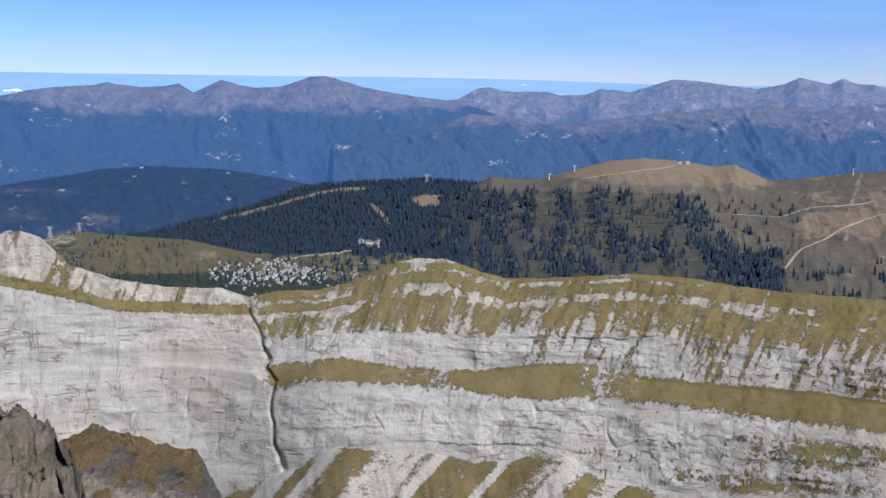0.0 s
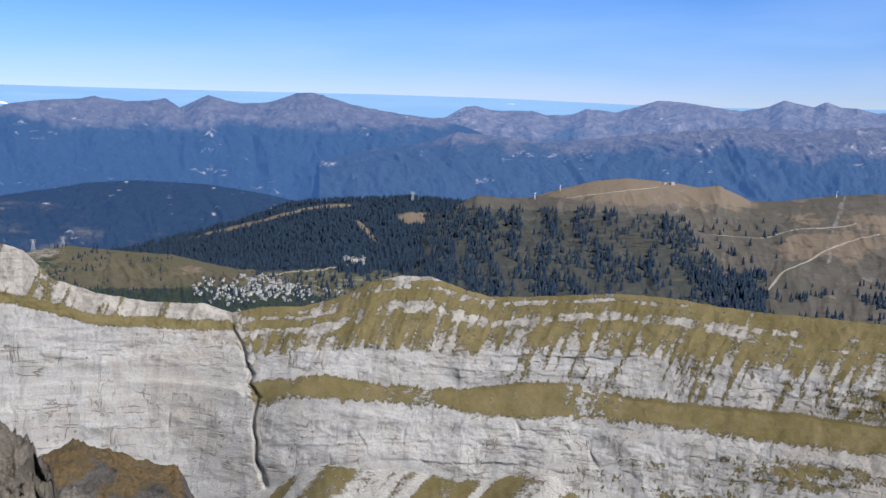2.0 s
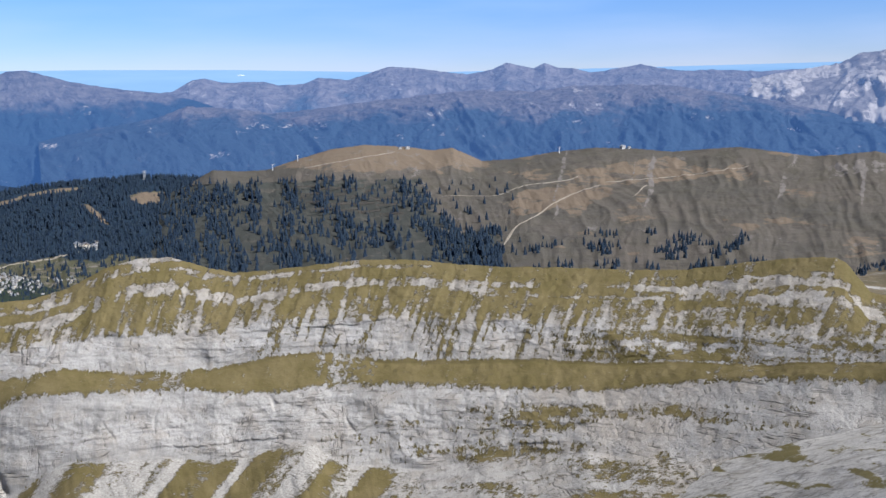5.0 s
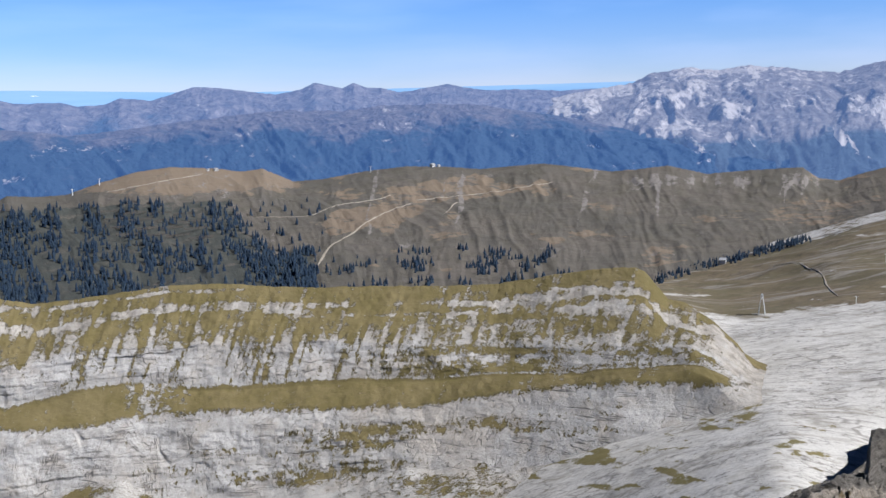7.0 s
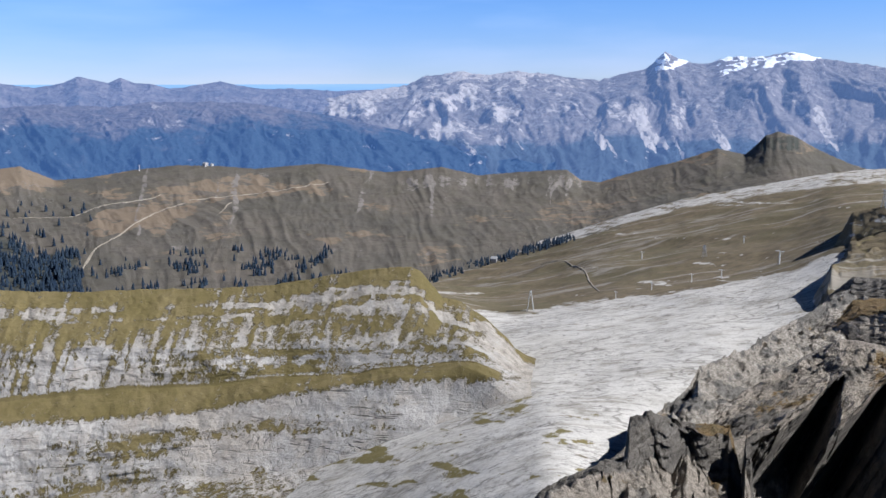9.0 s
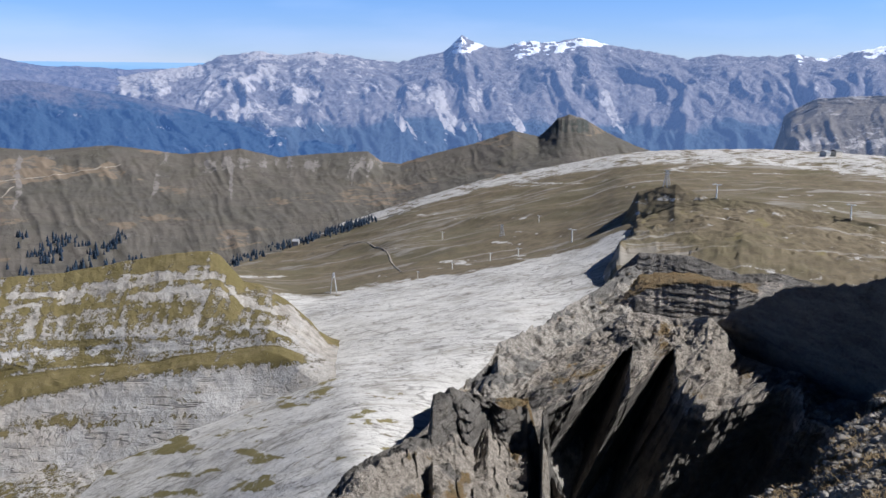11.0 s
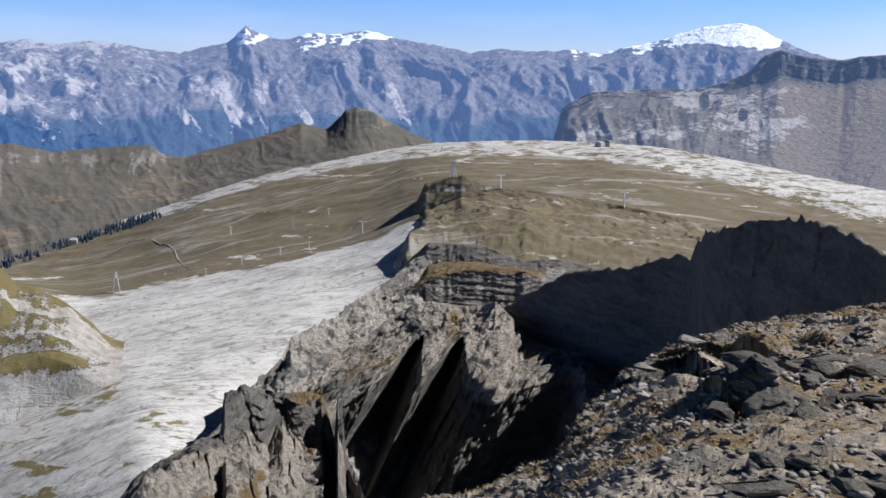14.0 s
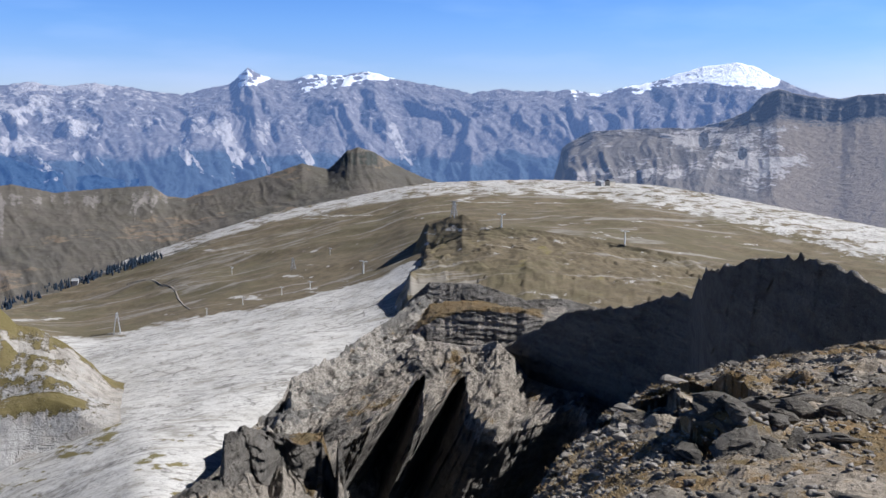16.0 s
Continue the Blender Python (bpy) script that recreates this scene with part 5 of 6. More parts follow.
tagged(land("capped_outcrop", -39, -58.5, 760, [(lambda a: cap_r(a) + 24, lambda a: cap_top(a) - 2.2), (cap_r, cap_top), (lambda a: cap_r(a) - 12, lambda a: cap_top(a) - 0.35), (lambda a: cap_r(a) - 18, lambda a: cap_top(a) - cap_cliff(a)), (lambda a: cap_r(a) * 0.74, lambda a: np.minimum(cap_top(a) - 6.5, -23.5)), (lambda a: cap_r(a) * 0.45, level(-42))],
             [4, 24, 40, 70, 12], M_spur, cap_shape,
            lambda A, V, x, y, z, el, nz: {"turf": 1.1 * np.exp(-((A + 53.0) / 1.3) ** 2) * smooth(2.1, 1.9, V) + 0.75 * smooth(0.05, 0.4, fbm(A * 0.7, el * 0.9, 0, 4, 475)) * smooth(2.9, 3.2, V), "scree": 1.1 * smooth(2.9, 3.1, V) * (0.7 + 0.6 * fbm(A * 0.9, el * 0.9, 5, 4, 477))}),
       "rock outcrop with a brown grass cap and grey rubble below it", "rock outcrop", kind="structure")

shade_top = jag(prof((-62.5, -14), (-64, -12.2), (-65.6, -11.2), (-67.5, -10.2), (-70.6, -9.8), (-72.7, -9.25), (-74.0, -9.3), (-74.35, -8.2), (-75.9, -7.3), (-77.5, -6.9), (-79.0, -6.7), (-81.3, -7.15), (-83.7, -8.2), (-88, -9.2), (-102, -10)), 0.06, 1.5, 471)
shade_r = soft(prof((-62, 480), (-66, 455), (-72, 405), (-74.1, 380), (-74.7, 225), (-76, 195), (-80, 150), (-84, 120), (-90, 100), (-102, 90)), 0.25)
tagged(land("shaded_cliff", -62, -103, 560, [(lambda a: shade_r(a) + 85, lambda a: shade_top(a) - 3.2), (lambda a: shade_r(a) + 14, lambda a: shade_top(a) - 0.3), (shade_r, lambda a: shade_top(a)),
             (lambda a: shade_r(a) * 0.95, lambda a: shade_top(a) - 6), (lambda a: shade_r(a) * 0.88, level(-27)), (lambda a: shade_r(a) * 0.7, level(-45))], [12, 10, 44, 40, 6], M_spur, broken(2.4, 18, 481, 4.0, 1.6),
            lambda A, V, x, y, z, el, nz: {"turf": 0.4 * smooth(1.2, 0.8, V), "scree": 0.8 * smooth(2.05, 1.7, V)}, first=2),
       "high dark cliff of broken rock in its own shadow", "cliff", kind="structure")

# ---- near the summit to the west: a brown knoll and a block of dark rock ----
knoll_top = jag(prof((8, -25), (11.8, -22.5), (12.6, -20.8), (13.1, -19.8), (13.9, -18.4), (15.5, -18.1), (17.2, -17.35), (19.2, -16.9), (20.7, -17.4), (23, -18.6), (28, -21), (36, -24)), 0.10, 2.5, 491)
tagged(land("brown_knoll", 7, 37, 500, [(level(230), lambda a: knoll_top(a) - 3), (level(175), knoll_top), (level(150), lambda a: knoll_top(a) - 2.6), (level(120), lambda a: knoll_top(a) - 9), (level(100), level(-38))], [4, 60, 60, 8], M_spur,
            rough_rock(4.0, 18, 501, 1.5, 2.5),
            lambda A, V, x, y, z, el, nz: {"turf": 1.1 * smooth(13.0, 14.2, A) * smooth(0.75, 0.1, fbm(A * 0.8, el * 1.2, 0, 4, 51) + 0.7 * smooth(1.3, 2.2, V)), "scree": 0.5 * smooth(1.5, 2, V)}),
       "rocky knoll with rust-brown autumn grass", "rock outcrop", kind="structure")

block_top = jag(prof((19.6, -27), (20.6, -21), (20.9, -19.6), (21.4, -18.2), (22.0, -17.3), (22.6, -16.4), (23.7, -15.5), (25.5, -14.6), (29, -14), (36, -17), (40, -27)), 0.25, 1.6, 511)
tagged(land("rock_block", 19.2, 40, 360, [(level(17), lambda a: block_top(a) - 4), (level(14.5), block_top), (level(13.6), lambda a: block_top(a) - 3), (level(11.5), lambda a: np.minimum(block_top(a) - 9, -26)), (level(9), level(-42))], [6, 50, 60, 10], M_summit,
            rough_rock(1.0, 2.0, 521, 0.6, 0.35)),
       "dark weathered rock block at the edge of the summit", "rock", kind="structure")

# ---- the summit under the camera ----
edge_r = soft(prof((-180, 22), (-120, 26), (-100, 24), (-84, 20.5), (-77.6, 17.3), (-73, 14), (-70, 11.6), (-68.7, 10.2), (-64, 9.2), (-60, 8.6), (-50, 7), (-20, 6), (15, 6), (25, 9), (40, 12), (90, 18), (180, 22)), 0.8)
edge_e = jag(prof((-180, -6), (-120, -6), (-100, -8.5), (-90, -9.8), (-83.9, -10.75), (-77.6, -12.55), (-75.6, -13.2), (-72.9, -14.6), (-70.3, -16.9), (-69.0, -18.6), (-68.4, -19.6), (-64.2, -21.2), (-60, -22.5), (-50, -26), (-20, -29), (12, -29), (25, -24), (40, -18), (90, -9), (180, -6)), 0.10, 1.1, 531)


def summit_shape(A, V, x, y, z):
    f = smooth(0.5, 1.2, V)
    k = ridged(x / 2.8 + 0.4 * fbm(x, y, 0, 3, 5), y / 2.8, 0, 6, 541, 0.55)
    # tilted beds that break out of the turf as small steps
    t = (0.30 * x - 0.55 * y) / 0.8 + 1.4 * fbm(x / 2.6, y / 2.6, 0, 3, 553)
    out = smooth(-0.15, 0.15, fbm(x / 3.4, y / 3.4, 2, 3, 555) + 0.15 * smooth(9, 12, np.hypot(x, y)))
    t2 = (0.3 * x - 0.5 * y) / 0.26 + 1.3 * fbm(x / 0.9, y / 0.9, 0, 4, 557)
    slab = smooth(-71, -75, A) * smooth(5.0, 7.0, np.hypot(x, y)) * smooth(15, 12, np.hypot(x, y))
    t3 = (0.94 * x - 0.34 * y) / 2.3 + 1.1 * fbm(x / 3.2, y / 3.2, 0, 4, 559) + 0.12 * fbm(x / 0.5, y / 0.5, 0, 3, 561)
    u = t3 - np.floor(t3)
    shelf = np.where(u < 0.8, ((0.8 - u) / 0.8) ** 2, (u - 0.8) / 0.2) * slab * smooth(-0.1, 0.3, fbm(x / 1.6, y / 1.6, 6, 4, 563))
    step = (0.22 + 0.30 * slab) * ((1 + 0.35 * slab) * (1 - t + np.floor(t)) ** 1.4 + 0.15 * (1 - t2 + np.floor(t2))) * out
    return -0.10 * k * smooth(1.7, 2, V), f * (0.12 * k + 0.30 * step + 0.30 * shelf + 0.13 * fbm(x / 0.4, y / 0.4, z, 4, 551, 0.6)) * smooth(2.5, 2.0, V) - (0.12 + 0.05 * slab) * f


az = np.concatenate([np.linspace(-180, -102, 120), np.linspace(-101.8, -56, 860), np.linspace(-55.5, 180, 200)])


def summit_land():
    spans = [60, 300, 40, 8]
    rk = np.array([np.full_like(az, 0.002), 0.36 * edge_r(az), edge_r(az), edge_r(az) * 1.22, edge_r(az) * 1.7])
    zk = np.array([np.full_like(az, 0.02), EYE - 2.05 + 0 * az, EYE + edge_r(az) * np.tan(np.radians(edge_e(az))), EYE + edge_r(az) * 1.22 * np.tan(np.radians(edge_e(az) - 12)), EYE + edge_r(az) * 1.7 * np.tan(np.radians(edge_e(az) - 28))])
    vs = np.concatenate([i + np.arange(n) / n for i, n in enumerate(spans)] + [[4]])
    i0 = np.minimum(vs.astype(int), 3)
    fr = (vs - i0)[:, None]
    r, z = rk[i0] * (1 - fr) + rk[i0 + 1] * fr, zk[i0] * (1 - fr) + zk[i0 + 1] * fr
    A, V = np.meshgrid(az, vs)
    sa, ca = -np.sin(np.radians(A)), np.cos(np.radians(A))
    dr, dz = summit_shape(A, V, sa * r, ca * r, z)
    r, z = r + dr, z + dz
    P = np.stack([sa * r, ca * r, z], -1)
    n1 = fbm(P[..., 0] / 1.7, P[..., 1] / 1.7, 0, 4, 57)
    m = {"turf": (0.34 + 0.9 * n1) * smooth(2.2, 1.95, V), "scree": 0.55 + 0.8 * fbm(P[..., 0] / 1.2, P[..., 1] / 1.2, 4, 4, 59)}
    ob = sheet("summit_ground", P, M_summit, m)
    SURF["summit_ground"] = (az, P, np.degrees(np.arctan2(z - EYE, r)), 0, m)
    return ob


tagged(summit_land(), "stony summit ground with dry yellow grass", "ground", kind="structure")


def ground_at(a, d):
    """A place on the summit ground at a compass angle and a distance."""
    aa, P = SURF["summit_ground"][:2]
    c = int(np.clip(np.searchsorted(aa, a), 0, len(aa) - 1))
    k = int(np.argmin(np.abs(np.hypot(P[:, c, 0], P[:, c, 1]) - d)))
    return Vector(P[k, c])

# ---- things: helpers ----
def part(name, bm, material, parent=None, label=""):
    me = bpy.data.meshes.new(name)
    bm.to_mesh(me)
    bm.free()
    me.materials.append(material)
    ob = new(name, me)
    ob.parent = parent
    if label:
        tagged(ob, label)
    return ob


def box(bm, x0, x1, y0, y1, z0, z1):
    vs = [bm.verts.new((x, y, z)) for z in (z0, z1) for x, y in ((x0, y0), (x1, y0), (x1, y1), (x0, y1))]
    for f in ((3, 2, 1, 0), (4, 5, 6, 7), (0, 1, 5, 4), (1, 2, 6, 5), (2, 3, 7, 6), (3, 0, 4, 7)):
        bm.faces.new([vs[i] for i in f])


def boxed(*size):
    bm = bmesh.new()
    box(bm, *size)
    return bm


def rod(p, q, r0, r1=None, sides=6):
    """A tapered round bar from p to q."""
    bm = bmesh.new()
    p, q = Vector(p), Vector(q)
    bmesh.ops.create_cone(bm, cap_ends=True, segments=sides, radius1=r0, radius2=r1 or r0, depth=(q - p).length)
    bm.transform(Matrix.Translation((p + q) / 2) @ (q - p).to_track_quat("Z", "Y").to_matrix().to_4x4())
    return bm


def facing(p):
    """The turn, in radians, that points a thing's front at the summit."""
    return math.atan2(-p[0], p[1]) * -1 + math.pi


M_white = plain("white_render", (0.44, 0.43, 0.42), 0.8)
M_cream = plain("cream_render", (0.55, 0.50, 0.42), 0.85)
M_timber = plain("dark_timber", (0.09, 0.055, 0.035), 0.85)
M_slate = plain("grey_roof", (0.20, 0.20, 0.21), 0.7)
M_tin = plain("pale_metal_roof", (0.38, 0.39, 0.41), 0.5, 0.2)
M_pane = plain("dark_window", (0.03, 0.035, 0.045), 0.15)
M_steel = plain("galvanised_steel", (0.50, 0.51, 0.52), 0.5, 0.4)
M_lift = plain("white_painted_steel", (0.80, 0.80, 0.78), 0.5)
M_gravel = plain("pale_gravel", (0.36, 0.32, 0.265), 0.95, 0.0, 0.3, 0.3)
M_fence = plain("weathered_fence", (0.085, 0.075, 0.065), 0.9)


# ---- houses ----
def house(w, d, h, pitch, wall, roofing):
    """A small chalet: walls, an overhanging gable roof, windows and a door."""
    root = new("house")
    part("wall", boxed(-w / 2, w / 2, -d / 2, d / 2, -3, h), wall, root)
    bm = bmesh.new()
    o, t, top = 0.7, 0.35, h + pitch * w / 2
    for s in (-1, 1):
        a = [bm.verts.new(v) for v in ((s * (w / 2 + o), -d / 2 - o, h - 0.35), (0, -d / 2 - o, top), (0, d / 2 + o, top), (s * (w / 2 + o), d / 2 + o, h - 0.35))]
        b = [bm.verts.new(v.co + Vector((0, 0, t))) for v in a]
        bm.faces.new(a[::s])
        bm.faces.new(b[::-s])
        for i in range(4):
            bm.faces.new([a[i], a[(i + 1) % 4], b[(i + 1) % 4], b[i]])
    part("roof", bm, roofing, root)
    for s in (-1, 1):
        bm = bmesh.new()
        vs = [bm.verts.new((x, y, z)) for y in (s * d / 2, s * (d / 2 - 0.2)) for x, z in ((-w / 2, h), (w / 2, h), (0, top))]
        for f in ((0, 1, 2), (5, 4, 3), (0, 3, 4, 1), (1, 4, 5, 2), (2, 5, 3, 0)):
            bm.faces.new([vs[i] for i in f])
        part("gable", bm, M_timber if roofing is M_slate else wall, root)
    for z in (1.0, h - 2.2):
        for x in (-w * 0.28, w * 0.28):
            part("window", boxed(x - 0.6, x + 0.6, d / 2, d / 2 + 0.08, z, z + 1.3), M_pane, root)
    part("door", boxed(-0.5, 0.5, d / 2, d / 2 + 0.08, 0, 2.1), M_timber, root)
    return root


kinds = [house(7.5, 9, 5.4, 0.55, M_white, M_tin), house(6.5, 7.5, 5, 0.5, M_white, M_slate), house(9, 11, 6.5, 0.4, M_cream, M_slate), house(11, 7, 5, 0.35, M_white, M_tin)]
looks = ["white chalet with a pale metal roof in the village", "white chalet with a grey slate roof in the village", "cream house with a grey roof in the village", "broad white house with a pale low roof in the village"]
rng = random.Random(5)
count = 0
used = set()
while count < 230:
    a = rng.gauss(8.4, 1.5) if rng.random() < 0.6 else rng.uniform(4.6, 12.8)
    e = -8.85 - 0.05 * (a - 8.6) + rng.gauss(0, 0.33)
    if not (4.6 < a < 13.2 and -10.1 < e < -8.0):
        continue
    p = max((spot(n, a, e) for n in ("wooded_ridge", "grassy_hill")), key=lambda q: -q.length)
    key = (round(p.x / 6.5), round(p.y / 9))
    if key in used:
        continue
    used.add(key)
    k = rng.choice((0, 0, 1, 1, 2, 3))
    ob = kinds[k] if count < 0 else copy_thing(kinds[k], Matrix.Translation(p) @ Matrix.Rotation(facing(p) + rng.uniform(-0.7, 0.7), 4, "Z") @ Matrix.Scale(rng.uniform(0.27, 0.48), 4))
    tagged(ob, looks[k], "house", "village houses")
    count += 1
for a, e, k in ((4.1, -7.5, 2), (3.75, -7.55, 0), (4.5, -7.42, 0), (3.6, -7.35, 1)):
    p = spot("wooded_ridge", a, e)
    tagged(copy_thing(kinds[k], Matrix.Translation(p) @ Matrix.Rotation(facing(p) + 0.3, 4, "Z") @ Matrix.Scale(1.25, 4)), "white house above the village at the forest edge", "house", "upper houses")
for a, e, sx, txt in ((-24.9, -2.98, 0.9, "white summit station on the brown ridge"), (-25.25, -3.0, 0.55, "white hut beside the summit station"),
                      (-13.2, -2.78, 0.7, "summit restaurant on the brown hilltop"), (-12.8, -2.78, 0.5, "small lift hut on the brown hilltop")):
    p = spot("brown_ridge", a, e) + Vector((0, 0, 0.5))
    tagged(copy_thing(kinds[3], Matrix.Translation(p) @ Matrix.Rotation(facing(p), 4, "Z") @ Matrix.Scale(sx, 4)), txt, "building", "mountain huts")
for a, e, k, txt in ((-40.6, -8.45, 3, "white farm building on the plateau"), (-38.8, -8.75, 1, "small white hut on the plateau"), (-69.4, -3.35, 2, "dark lift station on the limestone dome"), (-68.9, -3.35, 3, "low hut on the limestone dome")):
    p = spot("limestone_plateau", a, e)
    tagged(copy_thing(kinds[k], Matrix.Translation(p) @ Matrix.Rotation(facing(p), 4, "Z")), txt, "building", "plateau huts")
for k in kinds:
    for o in list(k.children) + [k]:
        bpy.data.objects.remove(o)


# ---- masts and lift pylons ----
def lattice_mast(h, base, arms):
    """A four-legged lattice mast with cross arms."""
    root = new("lattice_mast")
    top = base * 0.18
    for sx in (-1, 1):
        for sy in (-1, 1):
            part("leg", rod((sx * base, sy * base, -2), (sx * top, sy * top, h), 0.28, 0.2), M_steel, root)
    n = 7
    for i in range(n):
        z0, z1 = h * i / n, h * (i + 1) / n
        b0, b1 = base + (top - base) * i / n, base + (top - base) * (i + 1) / n
        for s in (-1, 1):
            part("brace", rod((-b0, s * b0, z0), (b1, s * b1, z1), 0.14), M_steel, root)
            part("brace", rod((b0, s * b0, z0), (-b1, s * b1, z1), 0.14), M_steel, root)
    for i in range(arms):
        part("arm", rod((-base * 1.7, 0, h * (0.98 - 0.17 * i)), (base * 1.7, 0, h * (0.98 - 0.17 * i)), 0.3), M_steel, root)
    return root


def lift_pylon(h):
    """A chairlift pylon: tapered pole, crossbar, wheel sets and a footing."""
    root = new("lift_pylon")
    part("pole", rod((0, 0, -1), (0, 0, h), 0.75, 0.5, 10), M_lift, root)
    part("crossbar", rod((-3.4, 0, h - 0.3), (3.4, 0, h - 0.3), 0.32), M_lift, root)
    for s in (-1, 1):
        part("wheel_set", boxed(s * 3.2 - 0.35, s * 3.2 + 0.35, -2.4, 2.4, h - 0.5, h + 0.2), M_steel, root)
    part("footing", boxed(-1.1, 1.1, -1.1, 1.1, -2, 0.3), M_cream, root)
    return root


def stand_on(ob, surface, a, e, label, category, group, turn=0.0, size=1.0):
    p = spot(surface, a, e)
    ob.matrix_basis = Matrix.Translation(p) @ Matrix.Rotation(facing(p) + turn, 4, "Z") @ Matrix.Scale(size, 4)
    return tagged(ob, label, category, group)


big_mast = stand_on(lattice_mast(15, 2.6, 2), "limestone_plateau", -42.6, -11.1, "tall grey lattice power mast beside the pavement", "mast", "lattice masts")
for a, e, sf, size in ((-60.9, -5.05, "rocky_knoll", 0.8), (0.9, -4.02, "wooded_ridge", 1.2), (20.9, -6.7, "grassy_hill", 1.0), (19.4, -6.5, "grassy_hill", 0.9), (-52.0, -8.0, "limestone_plateau", 0.7)):
    stand_on(copy_thing(big_mast, Matrix()), sf, a, e, "grey steel lattice mast on the ridge", "mast", "lattice masts", 0.3, size)
first = stand_on(lift_pylon(13), "limestone_plateau", -55.9, -8.3, "tall white chairlift pylon at the edge of the pavement", "pylon", "lift pylons", 0.4, 0.8)
for a, e, size in ((-52.9, -9.1, 0.5), (-51.4, -9.35, 0.5), (-49.2, -9.85, 0.45), (-47.3, -10.35, 0.4), (-48.7, -8.2, 0.55), (-54.0, -7.2, 0.5)):
    stand_on(copy_thing(first, Matrix()), "limestone_plateau", a, e, "white chairlift pylon on the brown pasture", "pylon", "lift pylons", 0.4, size)
for a, e in ((-70.3, -5.75), (-63.5, -5.6)):
    stand_on(copy_thing(first, Matrix()), "rocky_knoll", a, e, "pale lift pylon on the rocky knoll", "pylon", "lift pylons", 0.2, 0.8)
for a, e in ((-5.8, -3.8), (-7.2, -3.3), (-21.5, -3.2)):
    stand_on(copy_thing(first, Matrix()), "brown_ridge", a, e, "small lift pylon on the brown hilltop", "pylon", "lift pylons", 0.2, 0.9)


# ---- tracks ----
def drape(surface, p):
    """The same place, brought down onto a stretch of land."""
    aa, P = SURF[surface][:2]
    a, d = math.degrees(math.atan2(-p.x, p.y)), math.hypot(p.x, p.y)
    c = int(np.clip(np.searchsorted(-aa, -a), 0, len(aa) - 1))
    rr = np.hypot(P[:, c, 0], P[:, c, 1])
    k = int(np.argmin(np.abs(rr - d)))
    j = min(max(k + (1 if rr[k] > d else -1), 0), len(rr) - 1)
    f = 0 if rr[j] == rr[k] else np.clip((d - rr[k]) / (rr[j] - rr[k]), 0, 1)
    return Vector((p.x, p.y, P[k, c, 2] * (1 - f) + P[j, c, 2] * f))


def track(surface, pairs, width, label, lift=0.3, mat=M_gravel):
    """A gravel track laid along a slope, with a shallow edge."""
    pts = []
    for (a0, e0), (a1, e1) in zip(pairs[:-1], pairs[1:]):
        n = max(3, int(math.hypot(a1 - a0, e1 - e0) / 0.12))
        for i in range(n):
            f = i / n
            pts.append(spot(surface, a0 + (a1 - a0) * f, e0 + (e1 - e0) * f))
    pts.append(spot(surface, *pairs[-1]))
    for _ in range(8):
        pts = [pts[0]] + [(p + q * 2 + r) / 4 for p, q, r in zip(pts[:-2], pts[1:-1], pts[2:])] + [pts[-1]]
    bm = bmesh.new()
    rows = []
    for i, p in enumerate(pts):
        d = pts[min(i + 1, len(pts) - 1)] - pts[max(i - 1, 0)]
        side = Vector((-d.y, d.x, 0)).normalized() * width * (0.4 + 0.2 * vnoise(i * 0.37, 3.1, 0, 5))
        rows.append([bm.verts.new(drape(surface, p + side * f) + Vector((0, 0, h))) for f, h in ((1.0, -0.1), (0.9, lift), (0, lift + 0.05), (-0.9, lift), (-1.0, -0.1))])
    for r, s in zip(rows[:-1], rows[1:]):
        if (r[2].co - s[2].co).length > 30:
            continue
        for i in range(4):
            bm.faces.new((r[i], s[i], s[i + 1], r[i + 1]))
    return tagged(part("track", bm, mat), label, "track", kind="structure")


track("limestone_plateau", [(-43.2, -8.55), (-44.3, -8.35), (-45.2, -8.7), (-45.9, -9.15), (-45.7, -9.5), (-46.4, -10.0)], 1.8, "winding gravel track on the brown pasture")
track("limestone_plateau", [(-37, -9.0), (-40, -8.35), (-43, -7.75), (-46.5, -6.7)], 7.0, "pale gravel road along the foot of the plateau")
for line, w in (([(-18.2, -8.4), (-18.6, -7.9), (-19.0, -7.2), (-20.2, -6.6), (-21.2, -5.9), (-22.5, -5.3), (-23.8, -4.9)], 4), ([(-15.2, -5.4), (-18, -5.5), (-19.6, -4.9), (-21.8, -4.7), (-22.6, -4.5)], 3.5),
                ([(-24, -4.8), (-28, -4.5), (-31.5, -4.0)], 3), ([(-25.5, -5.6), (-26.2, -5.0)], 3), ([(-7.5, -3.7), (-10, -3.3), (-12.5, -2.95)], 3)):
    track("brown_ridge", line, w, "pale mountain track across the brown slope")
for line, w in (([(13.0, -8.3), (11.0, -8.15), (9.2, -8.25), (7.4, -7.95), (5.8, -7.85), (4.3, -7.6)], 9), ([(10.5, -8.3), (9.4, -8.7), (8, -8.6), (6, -8.8)], 6)):
    track("wooded_ridge", line, w, "pale village road")


# ---- snow fences on the hillside ----
def snow_fence(n):
    root = new("snow_fence")
    for i in range(n):
        part("post", boxed(i * 5 - 0.2, i * 5 + 0.2, -0.2, 0.2, -1.5, 3.6), M_fence, root)
    for z in (0.9, 1.8, 2.7, 3.4):
        part("rail", boxed(-0.5, n * 5 - 4.5, -0.35, -0.2, z, z + 0.45), M_fence, root)
    return root


base_fence = snow_fence(9)
